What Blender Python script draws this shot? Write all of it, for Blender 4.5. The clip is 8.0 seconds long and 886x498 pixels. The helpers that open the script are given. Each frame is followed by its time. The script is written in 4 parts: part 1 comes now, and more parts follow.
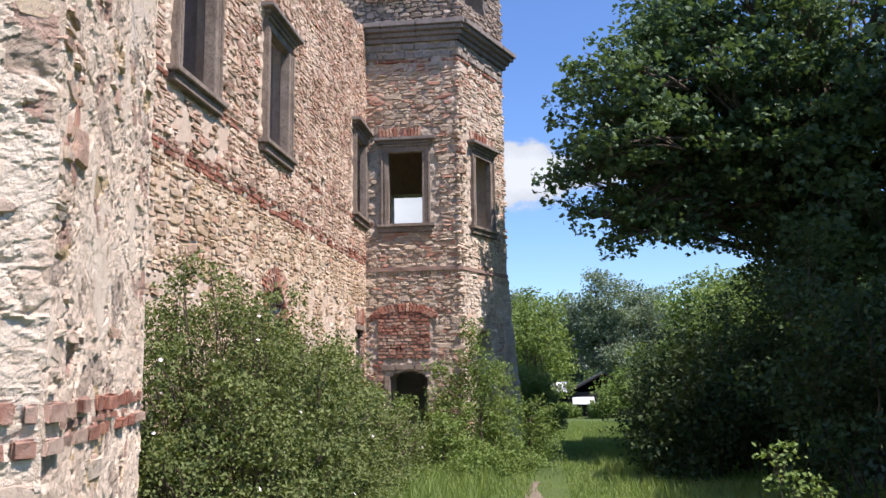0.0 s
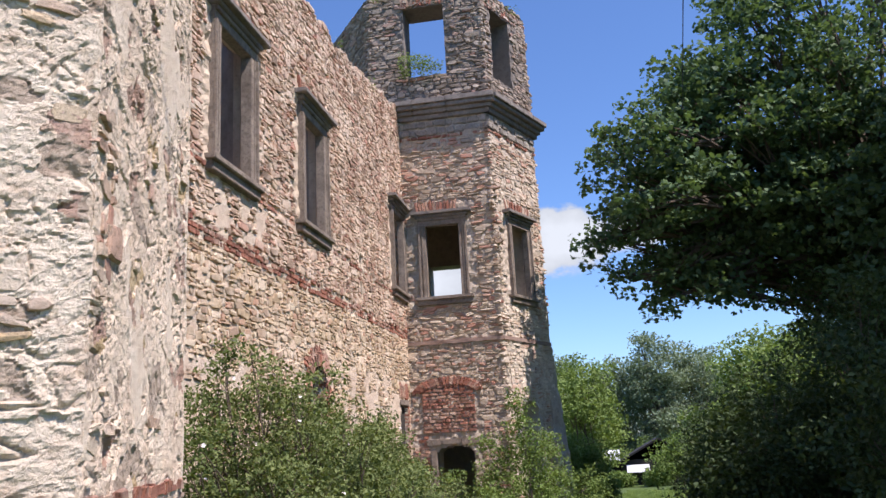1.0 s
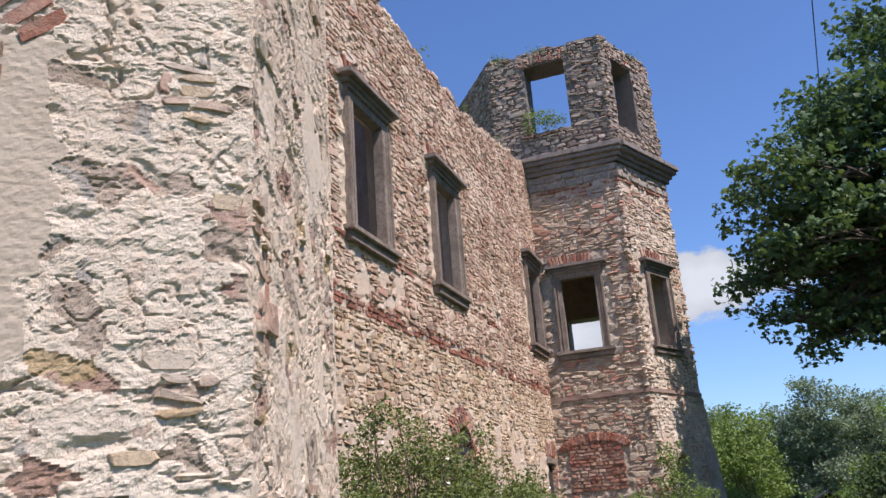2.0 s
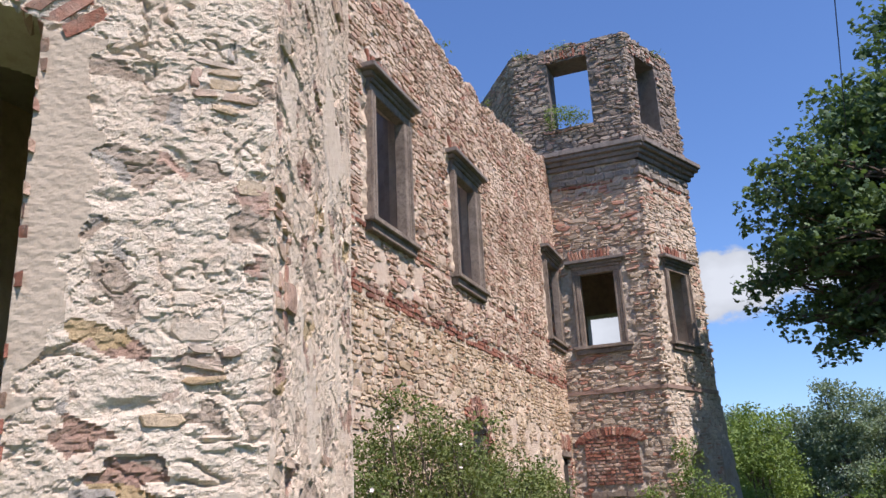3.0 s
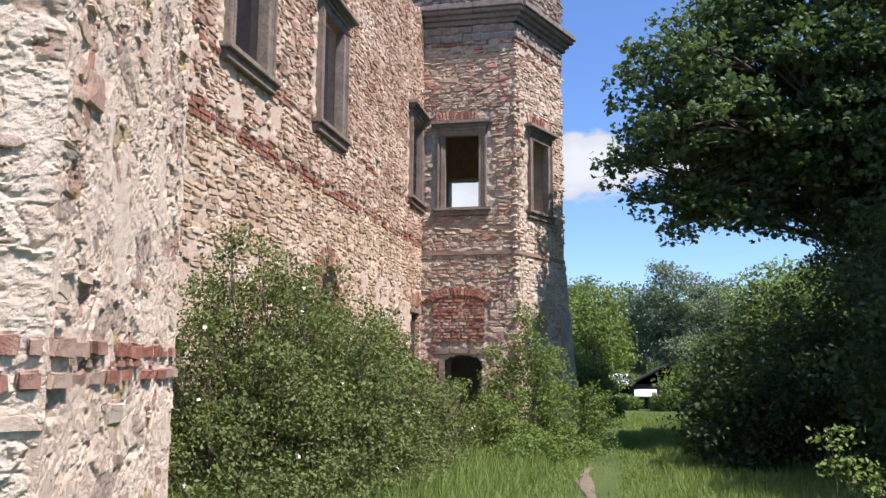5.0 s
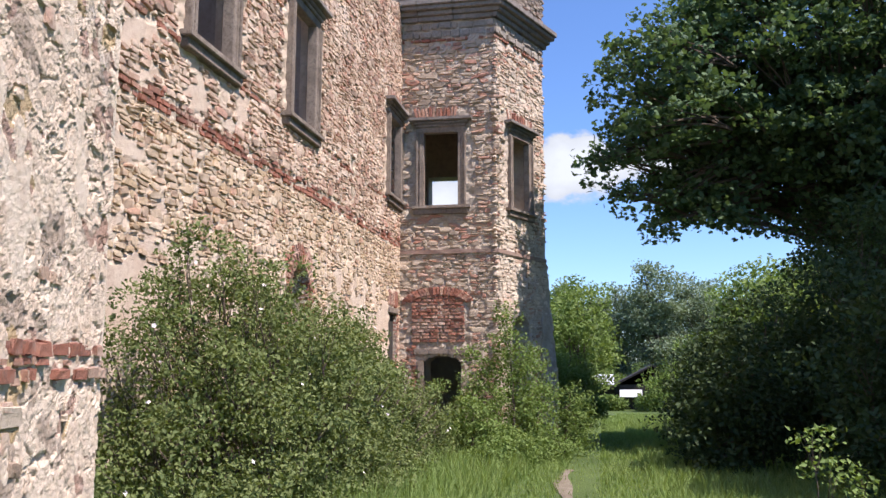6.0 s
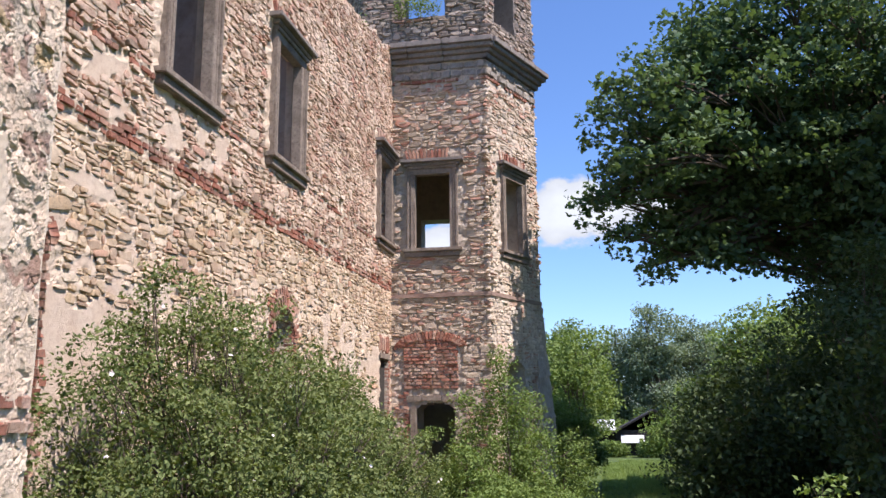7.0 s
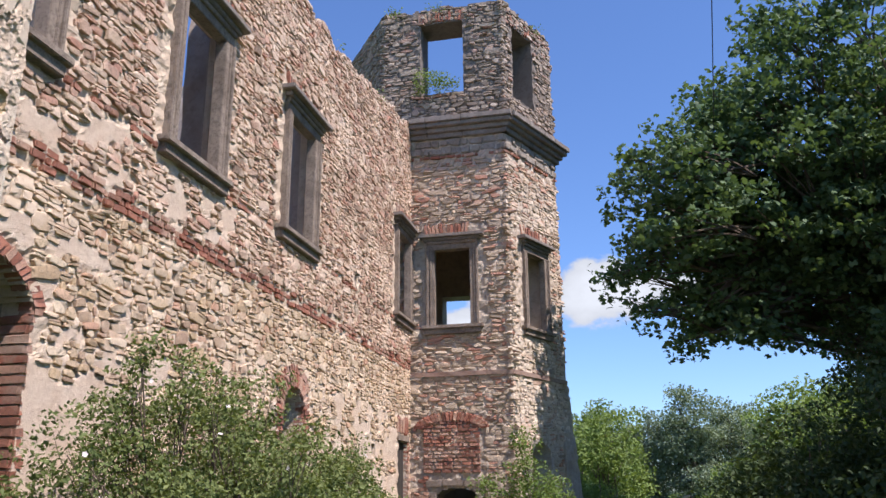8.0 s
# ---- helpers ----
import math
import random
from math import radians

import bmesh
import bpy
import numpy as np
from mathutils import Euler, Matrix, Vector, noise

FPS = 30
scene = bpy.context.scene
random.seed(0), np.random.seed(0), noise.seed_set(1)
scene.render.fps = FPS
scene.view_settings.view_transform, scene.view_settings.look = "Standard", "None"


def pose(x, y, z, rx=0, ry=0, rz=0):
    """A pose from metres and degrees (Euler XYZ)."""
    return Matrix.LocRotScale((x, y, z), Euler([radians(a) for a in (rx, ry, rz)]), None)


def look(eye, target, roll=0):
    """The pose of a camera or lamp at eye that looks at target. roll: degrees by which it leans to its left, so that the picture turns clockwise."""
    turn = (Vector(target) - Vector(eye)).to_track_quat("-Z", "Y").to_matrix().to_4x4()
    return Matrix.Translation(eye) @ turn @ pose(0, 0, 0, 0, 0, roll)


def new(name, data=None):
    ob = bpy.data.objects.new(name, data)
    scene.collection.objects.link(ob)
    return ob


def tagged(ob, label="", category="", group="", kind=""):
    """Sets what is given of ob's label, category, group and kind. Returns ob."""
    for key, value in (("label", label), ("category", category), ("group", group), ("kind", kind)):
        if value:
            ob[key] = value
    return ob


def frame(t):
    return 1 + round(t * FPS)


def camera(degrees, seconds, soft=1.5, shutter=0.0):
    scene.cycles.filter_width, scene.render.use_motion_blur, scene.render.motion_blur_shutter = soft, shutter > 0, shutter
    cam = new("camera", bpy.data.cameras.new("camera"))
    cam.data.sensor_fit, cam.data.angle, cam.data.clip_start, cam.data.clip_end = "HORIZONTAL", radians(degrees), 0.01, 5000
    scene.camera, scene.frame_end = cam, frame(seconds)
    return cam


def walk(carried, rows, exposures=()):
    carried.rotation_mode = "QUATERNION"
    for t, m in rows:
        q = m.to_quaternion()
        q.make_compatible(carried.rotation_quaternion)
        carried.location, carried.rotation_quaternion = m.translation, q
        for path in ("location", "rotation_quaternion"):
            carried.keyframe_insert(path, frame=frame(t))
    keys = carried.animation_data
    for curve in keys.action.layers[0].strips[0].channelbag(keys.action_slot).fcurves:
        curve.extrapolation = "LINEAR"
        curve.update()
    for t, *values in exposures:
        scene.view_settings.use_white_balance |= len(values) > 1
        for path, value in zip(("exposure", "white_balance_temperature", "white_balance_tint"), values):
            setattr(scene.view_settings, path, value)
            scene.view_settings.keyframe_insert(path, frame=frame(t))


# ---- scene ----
cam = camera(56.6, 8.0)
PATH = [
    (0, (4.276, 0.751, 1.623), (4.026, 2.713, 1.918), -0.8),
    (0.5, (4.319, 0.751, 1.633), (4.046, 2.693, 2.022), -1.5),
    (1, (4.339, 0.738, 1.64), (4.0, 2.653, 2.106), -3.1),
    (1.5, (4.316, 0.73, 1.667), (3.819, 2.588, 2.214), -4.4),
    (1.7, (4.309, 0.727, 1.675), (3.748, 2.556, 2.258), -4.5),
    (2.8, (4.455, 0.512, 1.548), (3.751, 2.274, 2.181), -3.1),
    (3, (4.455, 0.518, 1.549), (3.769, 2.296, 2.156), -2.7),
    (3.5, (4.457, 0.532, 1.536), (3.829, 2.353, 2.075), -1.9),
    (4, (4.458, 0.561, 1.528), (3.889, 2.426, 1.975), -1.4),
    (4.5, (4.46, 0.642, 1.498), (3.964, 2.551, 1.832), -0.3),
    (5, (4.447, 0.868, 1.475), (4.044, 2.808, 1.748), 0.4),
    (5.2, (4.464, 0.938, 1.472), (4.088, 2.884, 1.737), 0.2),
    (6.5, (4.616, 1.443, 1.451), (4.247, 3.384, 1.761), 0.1),
    (7, (4.644, 1.666, 1.464), (4.278, 3.594, 1.85), -0.5),
    (7.5, (4.706, 1.931, 1.457), (4.3, 3.823, 1.964), -0.6),
    (8, (4.721, 2.184, 1.454), (4.3, 4.052, 2.032), -0.5),
]
walk(cam, [(t, look(e, a, r)) for t, e, a, r in PATH], [(t, stops + 0.02, 6400, 22) for t, stops in (
    (0, 0.76), (0.5, 0.74), (1, 0.68), (1.5, 0.5), (3, 0.54), (3.5, 0.56), (4.5, 0.68), (5, 0.74), (6.5, 0.86), (7, 0.84), (7.5, 0.78), (8, 0.7))])

# ---- light ----
SUN_AZ = (0.908, -0.419)          # horizontal way towards the sun
SUN_EL = radians(59)
world = bpy.data.worlds.new("sky")
scene.world = world
world.use_nodes = True


def build_sky():
    nt = world.node_tree
    nt.nodes.clear()
    N, L = nt.nodes.new, nt.links.new
    out, bg = N("ShaderNodeOutputWorld"), N("ShaderNodeBackground")
    sky = N("ShaderNodeTexSky")
    sky.sky_type, sky.sun_disc = "NISHITA", False
    sky.sun_elevation = SUN_EL
    sky.sun_rotation = math.atan2(SUN_AZ[0], SUN_AZ[1])
    sky.air_density, sky.dust_density, sky.ozone_density = 1.1, 0.1, 6.0
    co = N("ShaderNodeTexCoord")
    # a bank of fair-weather cumulus low in the sky beyond the tower
    stretch = N("ShaderNodeMapping")
    stretch.inputs["Scale"].default_value = (1, 1, 1.7)
    L(co.outputs["Generated"], stretch.inputs[0])
    puffs = N("ShaderNodeTexNoise")
    puffs.inputs["Scale"].default_value, puffs.inputs["Detail"].default_value = 13, 9
    puffs.inputs["Roughness"].default_value = 0.55
    L(stretch.outputs[0], puffs.inputs["Vector"])
    masks = []
    for way, wide, high in CLOUDS:
        v = Vector(way).normalized()
        sub = N("ShaderNodeVectorMath")
        sub.operation, sub.inputs[1].default_value = "SUBTRACT", v
        L(co.outputs["Generated"], sub.inputs[0])
        sc = N("ShaderNodeVectorMath")
        sc.operation, sc.inputs[1].default_value = "DIVIDE", (wide, wide, high)
        L(sub.outputs[0], sc.inputs[0])
        ln = N("ShaderNodeVectorMath")
        ln.operation = "LENGTH"
        L(sc.outputs[0], ln.inputs[0])
        inv = N("ShaderNodeMath")
        inv.operation, inv.inputs[0].default_value = "SUBTRACT", 1.0
        L(ln.outputs["Value"], inv.inputs[1])
        masks.append(inv)
    top = masks[0]
    for m in masks[1:]:
        mx = N("ShaderNodeMath")
        mx.operation = "MAXIMUM"
        L(top.outputs[0], mx.inputs[0]), L(m.outputs[0], mx.inputs[1])
        top = mx
    add = N("ShaderNodeMath")
    add.operation, add.inputs[1].default_value = "MULTIPLY_ADD", 1.7
    L(puffs.outputs["Fac"], add.inputs[0]), L(top.outputs[0], add.inputs[2])
    ramp = N("ShaderNodeMapRange")
    ramp.interpolation_type = "SMOOTHSTEP"
    ramp.inputs["From Min"].default_value, ramp.inputs["From Max"].default_value = 1.12, 1.36
    L(add.outputs[0], ramp.inputs["Value"])
    shade = N("ShaderNodeMapRange")
    shade.inputs["From Min"].default_value, shade.inputs["From Max"].default_value = 1.2, 1.75
    shade.inputs["To Min"].default_value, shade.inputs["To Max"].default_value = 4.1, 5.2
    L(add.outputs[0], shade.inputs["Value"])
    white = N("ShaderNodeVectorMath")
    white.operation, white.inputs[0].default_value = "SCALE", (0.86, 0.96, 1.0)
    L(shade.outputs[0], white.inputs["Scale"])
    mix = N("ShaderNodeMix")
    mix.data_type = "RGBA"
    L(ramp.outputs[0], mix.inputs["Factor"])
    deep = N("ShaderNodeVectorMath")
    deep.operation, deep.inputs[1].default_value = "MULTIPLY", (0.77, 0.92, 1.07)
    L(sky.outputs[0], deep.inputs[0])
    L(deep.outputs[0], mix.inputs["A"]), L(white.outputs[0], mix.inputs["B"])
    L(mix.outputs["Result"], bg.inputs[0])
    bg.inputs[1].default_value = 0.11
    L(bg.outputs[0], out.inputs[0])


CLOUDS = [((0.0, 0.965, 0.228), 0.13, 0.058), ((-0.185, 0.96, 0.19), 0.07, 0.05)]
build_sky()
sun_data = bpy.data.lights.new("sun", "SUN")
sun_data.energy, sun_data.angle, sun_data.color = 4.9, radians(0.53), (1.0, 0.94, 0.85)
sun = new("sun", sun_data)
sun.matrix_world = look((SUN_AZ[0] * 30 * math.cos(SUN_EL), SUN_AZ[1] * 30 * math.cos(SUN_EL), 30 * math.sin(SUN_EL)), (0, 0, 0))


# ---- materials ----
def material(name, rough=0.9):
    m = bpy.data.materials.new(name)
    m.use_nodes = True
    b = m.node_tree.nodes["Principled BSDF"]
    b.inputs["Roughness"].default_value = rough
    b.inputs["Specular IOR Level"].default_value = 0.25
    return m, m.node_tree.nodes.new, m.node_tree.links.new, b


def ramp_node(N, stops):
    r = N("ShaderNodeValToRGB")
    e = r.color_ramp.elements
    while len(e) < len(stops):
        e.new(0.5)
    for el, (p, c) in zip(e, stops):
        el.position, el.color = p, (*c, 1)
    return r


def noise_node(N, L, src, scale, detail=6, rough=0.6):
    n = N("ShaderNodeTexNoise")
    n.inputs["Scale"].default_value, n.inputs["Detail"].default_value = scale, detail
    n.inputs["Roughness"].default_value = rough
    L(src, n.inputs["Vector"])
    return n


def blend(N, L, fac, a, b, how="MIX"):
    mix = N("ShaderNodeMix")
    mix.data_type, mix.blend_type = "RGBA", how
    for sock, v in (("Factor", fac), ("A", a), ("B", b)):
        if hasattr(v, "is_output"):
            L(v, mix.inputs[sock])
        else:
            mix.inputs[sock].default_value = v if sock == "Factor" else (*v, 1)
    return mix.outputs["Result"]


def step_range(N, L, src, a, b, lo=0.0, hi=1.0):
    r = N("ShaderNodeMapRange")
    r.inputs["From Min"].default_value, r.inputs["From Max"].default_value = a, b
    r.inputs["To Min"].default_value, r.inputs["To Max"].default_value = lo, hi
    L(src, r.inputs["Value"])
    return r.outputs[0]


def bump(N, L, b, src, strength, distance):
    bp = N("ShaderNodeBump")
    bp.inputs["Strength"].default_value, bp.inputs["Distance"].default_value = strength, distance
    L(src, bp.inputs["Height"])
    L(bp.outputs[0], b.inputs["Normal"])


def masonry(name, stops, mortar, smear, piece=False, grain=1.0, rough=0.92):
    """Stone or brick: a colour for each piece, mottled, with lime smeared over part of it."""
    m, N, L, b = material(name, rough)
    geo = N("ShaderNodeNewGeometry")
    pos = geo.outputs["Position"]
    rnd = N("ShaderNodeObjectInfo").outputs["Random"] if piece else geo.outputs["Random Per Island"]
    col = ramp_node(N, stops)
    L(rnd, col.inputs[0])
    mott = noise_node(N, L, pos, 14 * grain, 8, 0.65)
    c = blend(N, L, step_range(N, L, mott.outputs["Fac"], 0.3, 0.72), col.outputs[0], (0.5, 0.47, 0.44), "SOFT_LIGHT")
    dark = noise_node(N, L, pos, 34 * grain, 6, 0.75)
    c = blend(N, L, step_range(N, L, dark.outputs["Fac"], 0.5, 0.66, 0, 0.6), c, (0.09, 0.075, 0.065), "MIX")
    big = noise_node(N, L, pos, 1.1, 6, 0.65)
    c = blend(N, L, step_range(N, L, big.outputs["Fac"], smear, smear + 0.14, 0, 0.85), c, mortar)
    speck = noise_node(N, L, pos, 120, 4, 0.8)
    c = blend(N, L, step_range(N, L, speck.outputs["Fac"], 0.35, 0.7, 0, 0.6), c, (0.75, 0.72, 0.68), "SOFT_LIGHT")
    L(c, b.inputs["Base Color"])
    bump(N, L, b, blend(N, L, 0.3, blend(N, L, 0.5, mott.outputs["Fac"], dark.outputs["Fac"]), speck.outputs["Fac"]), 1.0, 0.025)
    return m


def lime(name, base, pale, stain, scale=1.0, depth=0.02):
    """Old lime mortar and render: gritty, stained, paler where it is fresh."""
    m, N, L, b = material(name, 0.95)
    pos = N("ShaderNodeNewGeometry").outputs["Position"]
    big, mid = noise_node(N, L, pos, 0.9 * scale, 8, 0.7), noise_node(N, L, pos, 9 * scale, 8, 0.7)
    grit = noise_node(N, L, pos, 70 * scale, 5, 0.7)
    c = blend(N, L, step_range(N, L, big.outputs["Fac"], 0.4, 0.62), base, pale)
    c = blend(N, L, step_range(N, L, mid.outputs["Fac"], 0.5, 0.7, 0, 0.85), c, stain)
    c = blend(N, L, step_range(N, L, grit.outputs["Fac"], 0.55, 0.75, 0, 0.25), c, (0.2, 0.155, 0.12))
    tint = noise_node(N, L, pos, 3.3 * scale, 6, 0.65)
    c = blend(N, L, step_range(N, L, tint.outputs["Fac"], 0.52, 0.68, 0, 0.6), c, stain)
    L(c, b.inputs["Base Color"])
    fine = noise_node(N, L, pos, 28 * scale, 6, 0.7)
    bump(N, L, b, blend(N, L, 0.35, blend(N, L, 0.5, mid.outputs["Fac"], fine.outputs["Fac"]), grit.outputs["Fac"]), 1.0, depth * 1.25)
    return m


WALL_STONES = [(0.0, (0.27, 0.205, 0.15)), (0.12, (0.56, 0.42, 0.27)), (0.28, (0.42, 0.31, 0.205)), (0.42, (0.63, 0.5, 0.355)), (0.56, (0.36, 0.25, 0.18)),
               (0.74, (0.600, 0.473, 0.332)), (0.87, (0.480, 0.289, 0.204)), (0.93, (0.690, 0.569, 0.427))]
UPPER_STONES = [(0.0, (0.2, 0.15, 0.115)), (0.09, (0.350, 0.250, 0.186)), (0.15, (0.550, 0.421, 0.312)), (0.3, (0.440, 0.288, 0.219)), (0.45, (0.630, 0.496, 0.377)), (0.6, (0.380, 0.232, 0.177)),
                (0.74, (0.560, 0.435, 0.335)), (0.87, (0.450, 0.232, 0.172)), (0.93, (0.680, 0.548, 0.437))]
TOWER_STONES = [(0.0, (0.305, 0.248, 0.195)), (0.25, (0.488, 0.400, 0.310)), (0.4, (0.415, 0.329, 0.256)), (0.58, (0.586, 0.483, 0.368)), (0.74, (0.451, 0.268, 0.201)), (0.85, (0.439, 0.232, 0.171)), (0.93, (0.598, 0.494, 0.390))]
HIGH_STONES = [(0.0, (0.188, 0.156, 0.131)), (0.25, (0.338, 0.288, 0.237)), (0.5, (0.237, 0.194, 0.163)), (0.68, (0.413, 0.350, 0.288)), (0.85, (0.325, 0.200, 0.163)), (0.93, (0.475, 0.400, 0.338))]
PIER_STONES = [(0.0, (0.54, 0.44, 0.34)), (0.2, (0.64, 0.54, 0.43)), (0.4, (0.42, 0.27, 0.21)), (0.55, (0.58, 0.5, 0.405)), (0.72, (0.52, 0.38, 0.23)), (0.88, (0.36, 0.3, 0.25))]
BRICKS = [(0.0, (0.27, 0.108, 0.075)), (0.35, (0.36, 0.158, 0.11)), (0.6, (0.2, 0.09, 0.068)), (0.8, (0.39, 0.215, 0.155)), (1.0, (0.46, 0.3, 0.225))]
LIME = (0.72, 0.575, 0.435)
stone_wall = masonry("rubble_warm", WALL_STONES, LIME, 0.47)
stone_wall_piece = masonry("rubble_warm_single", WALL_STONES, LIME, 0.47, True)
stone_upper = masonry("rubble_reddish", UPPER_STONES, (0.7, 0.555, 0.435), 0.48)
stone_upper_piece = masonry("rubble_reddish_single", UPPER_STONES, (0.7, 0.555, 0.435), 0.48, True)
stone_tower = masonry("rubble_grey", TOWER_STONES, LIME, 0.66)
stone_tower_piece = masonry("rubble_grey_single", TOWER_STONES, LIME, 0.66, True)
# darker stones for the tower's top storey
stone_high = masonry("rubble_high", HIGH_STONES, (0.42, 0.35, 0.29), 0.66)
stone_high_piece = masonry("rubble_high_single", HIGH_STONES, (0.42, 0.35, 0.29), 0.66, True)
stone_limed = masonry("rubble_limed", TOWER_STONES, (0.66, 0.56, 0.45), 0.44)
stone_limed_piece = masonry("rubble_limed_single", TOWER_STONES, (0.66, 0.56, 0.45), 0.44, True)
stone_pier_piece = masonry("rubble_limewashed", PIER_STONES, (0.57, 0.48, 0.385), 0.47, True)
stone_pier = masonry("rubble_limewashed_joined", PIER_STONES, (0.57, 0.48, 0.385), 0.47)
stone_flank = masonry("rubble_flank", UPPER_STONES, (0.61, 0.5, 0.385), 0.42)
stone_flank_piece = masonry("rubble_flank_single", UPPER_STONES, (0.61, 0.5, 0.385), 0.42, True)
brick_red = masonry("old_red_brick", BRICKS, (0.5, 0.385, 0.305), 0.5, True, 1.5)
mortar_wall = lime("mortar_ochre", (0.58, 0.465, 0.35), (0.72, 0.6, 0.47), (0.45, 0.345, 0.255), 1.4, 0.03)
mortar_tower = lime("mortar_grey", (0.42, 0.35, 0.28), (0.53, 0.45, 0.36), (0.31, 0.255, 0.205))
# dark colour carries the shade of the upper window reveals
mortar_high = lime("mortar_high_shaded", (0.17, 0.145, 0.125), (0.23, 0.2, 0.175), (0.11, 0.092, 0.08))
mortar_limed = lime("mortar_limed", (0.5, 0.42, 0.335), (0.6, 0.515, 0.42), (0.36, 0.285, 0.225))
mortar_pier = lime("limewash", (0.67, 0.565, 0.445), (0.75, 0.655, 0.53), (0.55, 0.42, 0.315), 1.6, 0.026)
mortar_flank = lime("warm_limewash", (0.69, 0.55, 0.42), (0.77, 0.645, 0.505), (0.54, 0.395, 0.285), 1.6, 0.026)
bare_ochre = lime("bare_ochre_stone", (0.5, 0.36, 0.19), (0.56, 0.43, 0.27), (0.36, 0.24, 0.13), 3.0, 0.02)
bare_red = lime("bare_red_stone", (0.42, 0.27, 0.2), (0.52, 0.38, 0.3), (0.3, 0.17, 0.13), 3.0, 0.02)
bare_brown = lime("bare_brown_stone", (0.42, 0.33, 0.25), (0.54, 0.44, 0.35), (0.27, 0.2, 0.15), 3.0, 0.02)
bare_grey = lime("bare_grey_stone", (0.4, 0.36, 0.31), (0.5, 0.45, 0.39), (0.24, 0.21, 0.18), 3.0, 0.02)
BARE = ((0.05, bare_ochre), (0.13, bare_red), (0.22, bare_brown), (0.25, bare_grey))
BARE_MORE = ((0.08, bare_ochre), (0.16, bare_red), (0.27, bare_brown))
plaster = lime("smooth_plaster", (0.4, 0.335, 0.26), (0.45, 0.385, 0.305), (0.33, 0.27, 0.205), 0.7, 0.006)
lime_sheet = lime("pale_lime_sheet", (0.68, 0.56, 0.43), (0.74, 0.625, 0.495), (0.58, 0.44, 0.33), 1.6, 0.015)
plaster_warm = lime("warm_plaster", (0.65, 0.51, 0.39), (0.73, 0.61, 0.485), (0.53, 0.39, 0.29), 1.7, 0.03)
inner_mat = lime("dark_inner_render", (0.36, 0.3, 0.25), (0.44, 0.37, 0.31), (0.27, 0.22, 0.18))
frame_stone = lime("weathered_sandstone", (0.215, 0.172, 0.138), (0.32, 0.265, 0.215), (0.105, 0.082, 0.066), 3.0, 0.014)
cornice_stone = lime("dark_cornice_stone", (0.2, 0.175, 0.155), (0.275, 0.242, 0.215), (0.12, 0.102, 0.092), 2.0, 0.01)
# frieze colour darkened to paint in the shade below the cornice
frieze_stone = lime("shaded_frieze_stone", (0.27, 0.235, 0.2), (0.38, 0.335, 0.285), (0.15, 0.125, 0.105), 2.5, 0.02)


string_stone = lime("reddish_string_stone", (0.26, 0.17, 0.135), (0.34, 0.25, 0.2), (0.17, 0.12, 0.1), 2.0, 0.01)


def foliage(name, stops, glow=0.35, rough=0.6):
    m, N, L, b = material(name, rough)
    geo = N("ShaderNodeNewGeometry")
    col = ramp_node(N, stops)
    L(geo.outputs["Random Per Island"], col.inputs[0])
    b.inputs["Specular IOR Level"].default_value = 0.18
    big = noise_node(N, L, geo.outputs["Position"], 1.3, 3)
    c = blend(N, L, step_range(N, L, big.outputs["Fac"], 0.35, 0.65, 0, 0.55), col.outputs[0], stops[-1][1])
    L(c, b.inputs["Base Color"])
    tr = N("ShaderNodeBsdfTranslucent")
    L(blend(N, L, 1.0, c, (1.0, 1.0, 0.45), "MULTIPLY"), tr.inputs[0])
    mix = N("ShaderNodeMixShader")
    mix.inputs[0].default_value = glow
    L(b.outputs[0], mix.inputs[1]), L(tr.outputs[0], mix.inputs[2])
    L(mix.outputs[0], m.node_tree.nodes["Material Output"].inputs[0])
    return m


rose_leaf = foliage("rose_leaf", [(0, (0.077, 0.112, 0.038)), (0.5, (0.13, 0.176, 0.06)), (1, (0.212, 0.25, 0.096))])
maple_leaf = foliage("maple_leaf", [(0, (0.06, 0.11, 0.062)), (0.6, (0.086, 0.15, 0.076)), (1, (0.135, 0.205, 0.092))], 0.32)
# leaf colour darkened to deepen the shade under the maple
shaded_leaf = foliage("shaded_leaf", [(0, (0.03, 0.054, 0.026)), (0.6, (0.047, 0.078, 0.033)), (1, (0.082, 0.118, 0.045))], 0.28)
young_leaf = foliage("young_leaf", [(0, (0.1, 0.165, 0.045)), (0.5, (0.15, 0.225, 0.062)), (1, (0.21, 0.285, 0.09))])
# paler and bluer to paint in the haze of distance
hazed_leaf = foliage("hazed_leaf", [(0, (0.13, 0.185, 0.13)), (0.5, (0.175, 0.235, 0.16)), (1, (0.225, 0.28, 0.185))], 0.3, 0.7)
grass_leaf = foliage("grass_blade", [(0, (0.14, 0.215, 0.055)), (0.5, (0.21, 0.31, 0.085)), (1, (0.3, 0.38, 0.14))], 0.45)
petal, N_, L_, b_ = material("rose_petal", 0.6)
b_.inputs["Base Color"].default_value = (0.82, 0.74, 0.74, 1)


def bark_material():
    m, N, L, b = material("bark", 0.95)
    pos = N("ShaderNodeNewGeometry").outputs["Position"]
    n = noise_node(N, L, pos, 18, 6)
    L(blend(N, L, n.outputs["Fac"], (0.06, 0.045, 0.035), (0.16, 0.125, 0.095)), b.inputs["Base Color"])
    bump(N, L, b, n.outputs["Fac"], 0.8, 0.02)
    return m


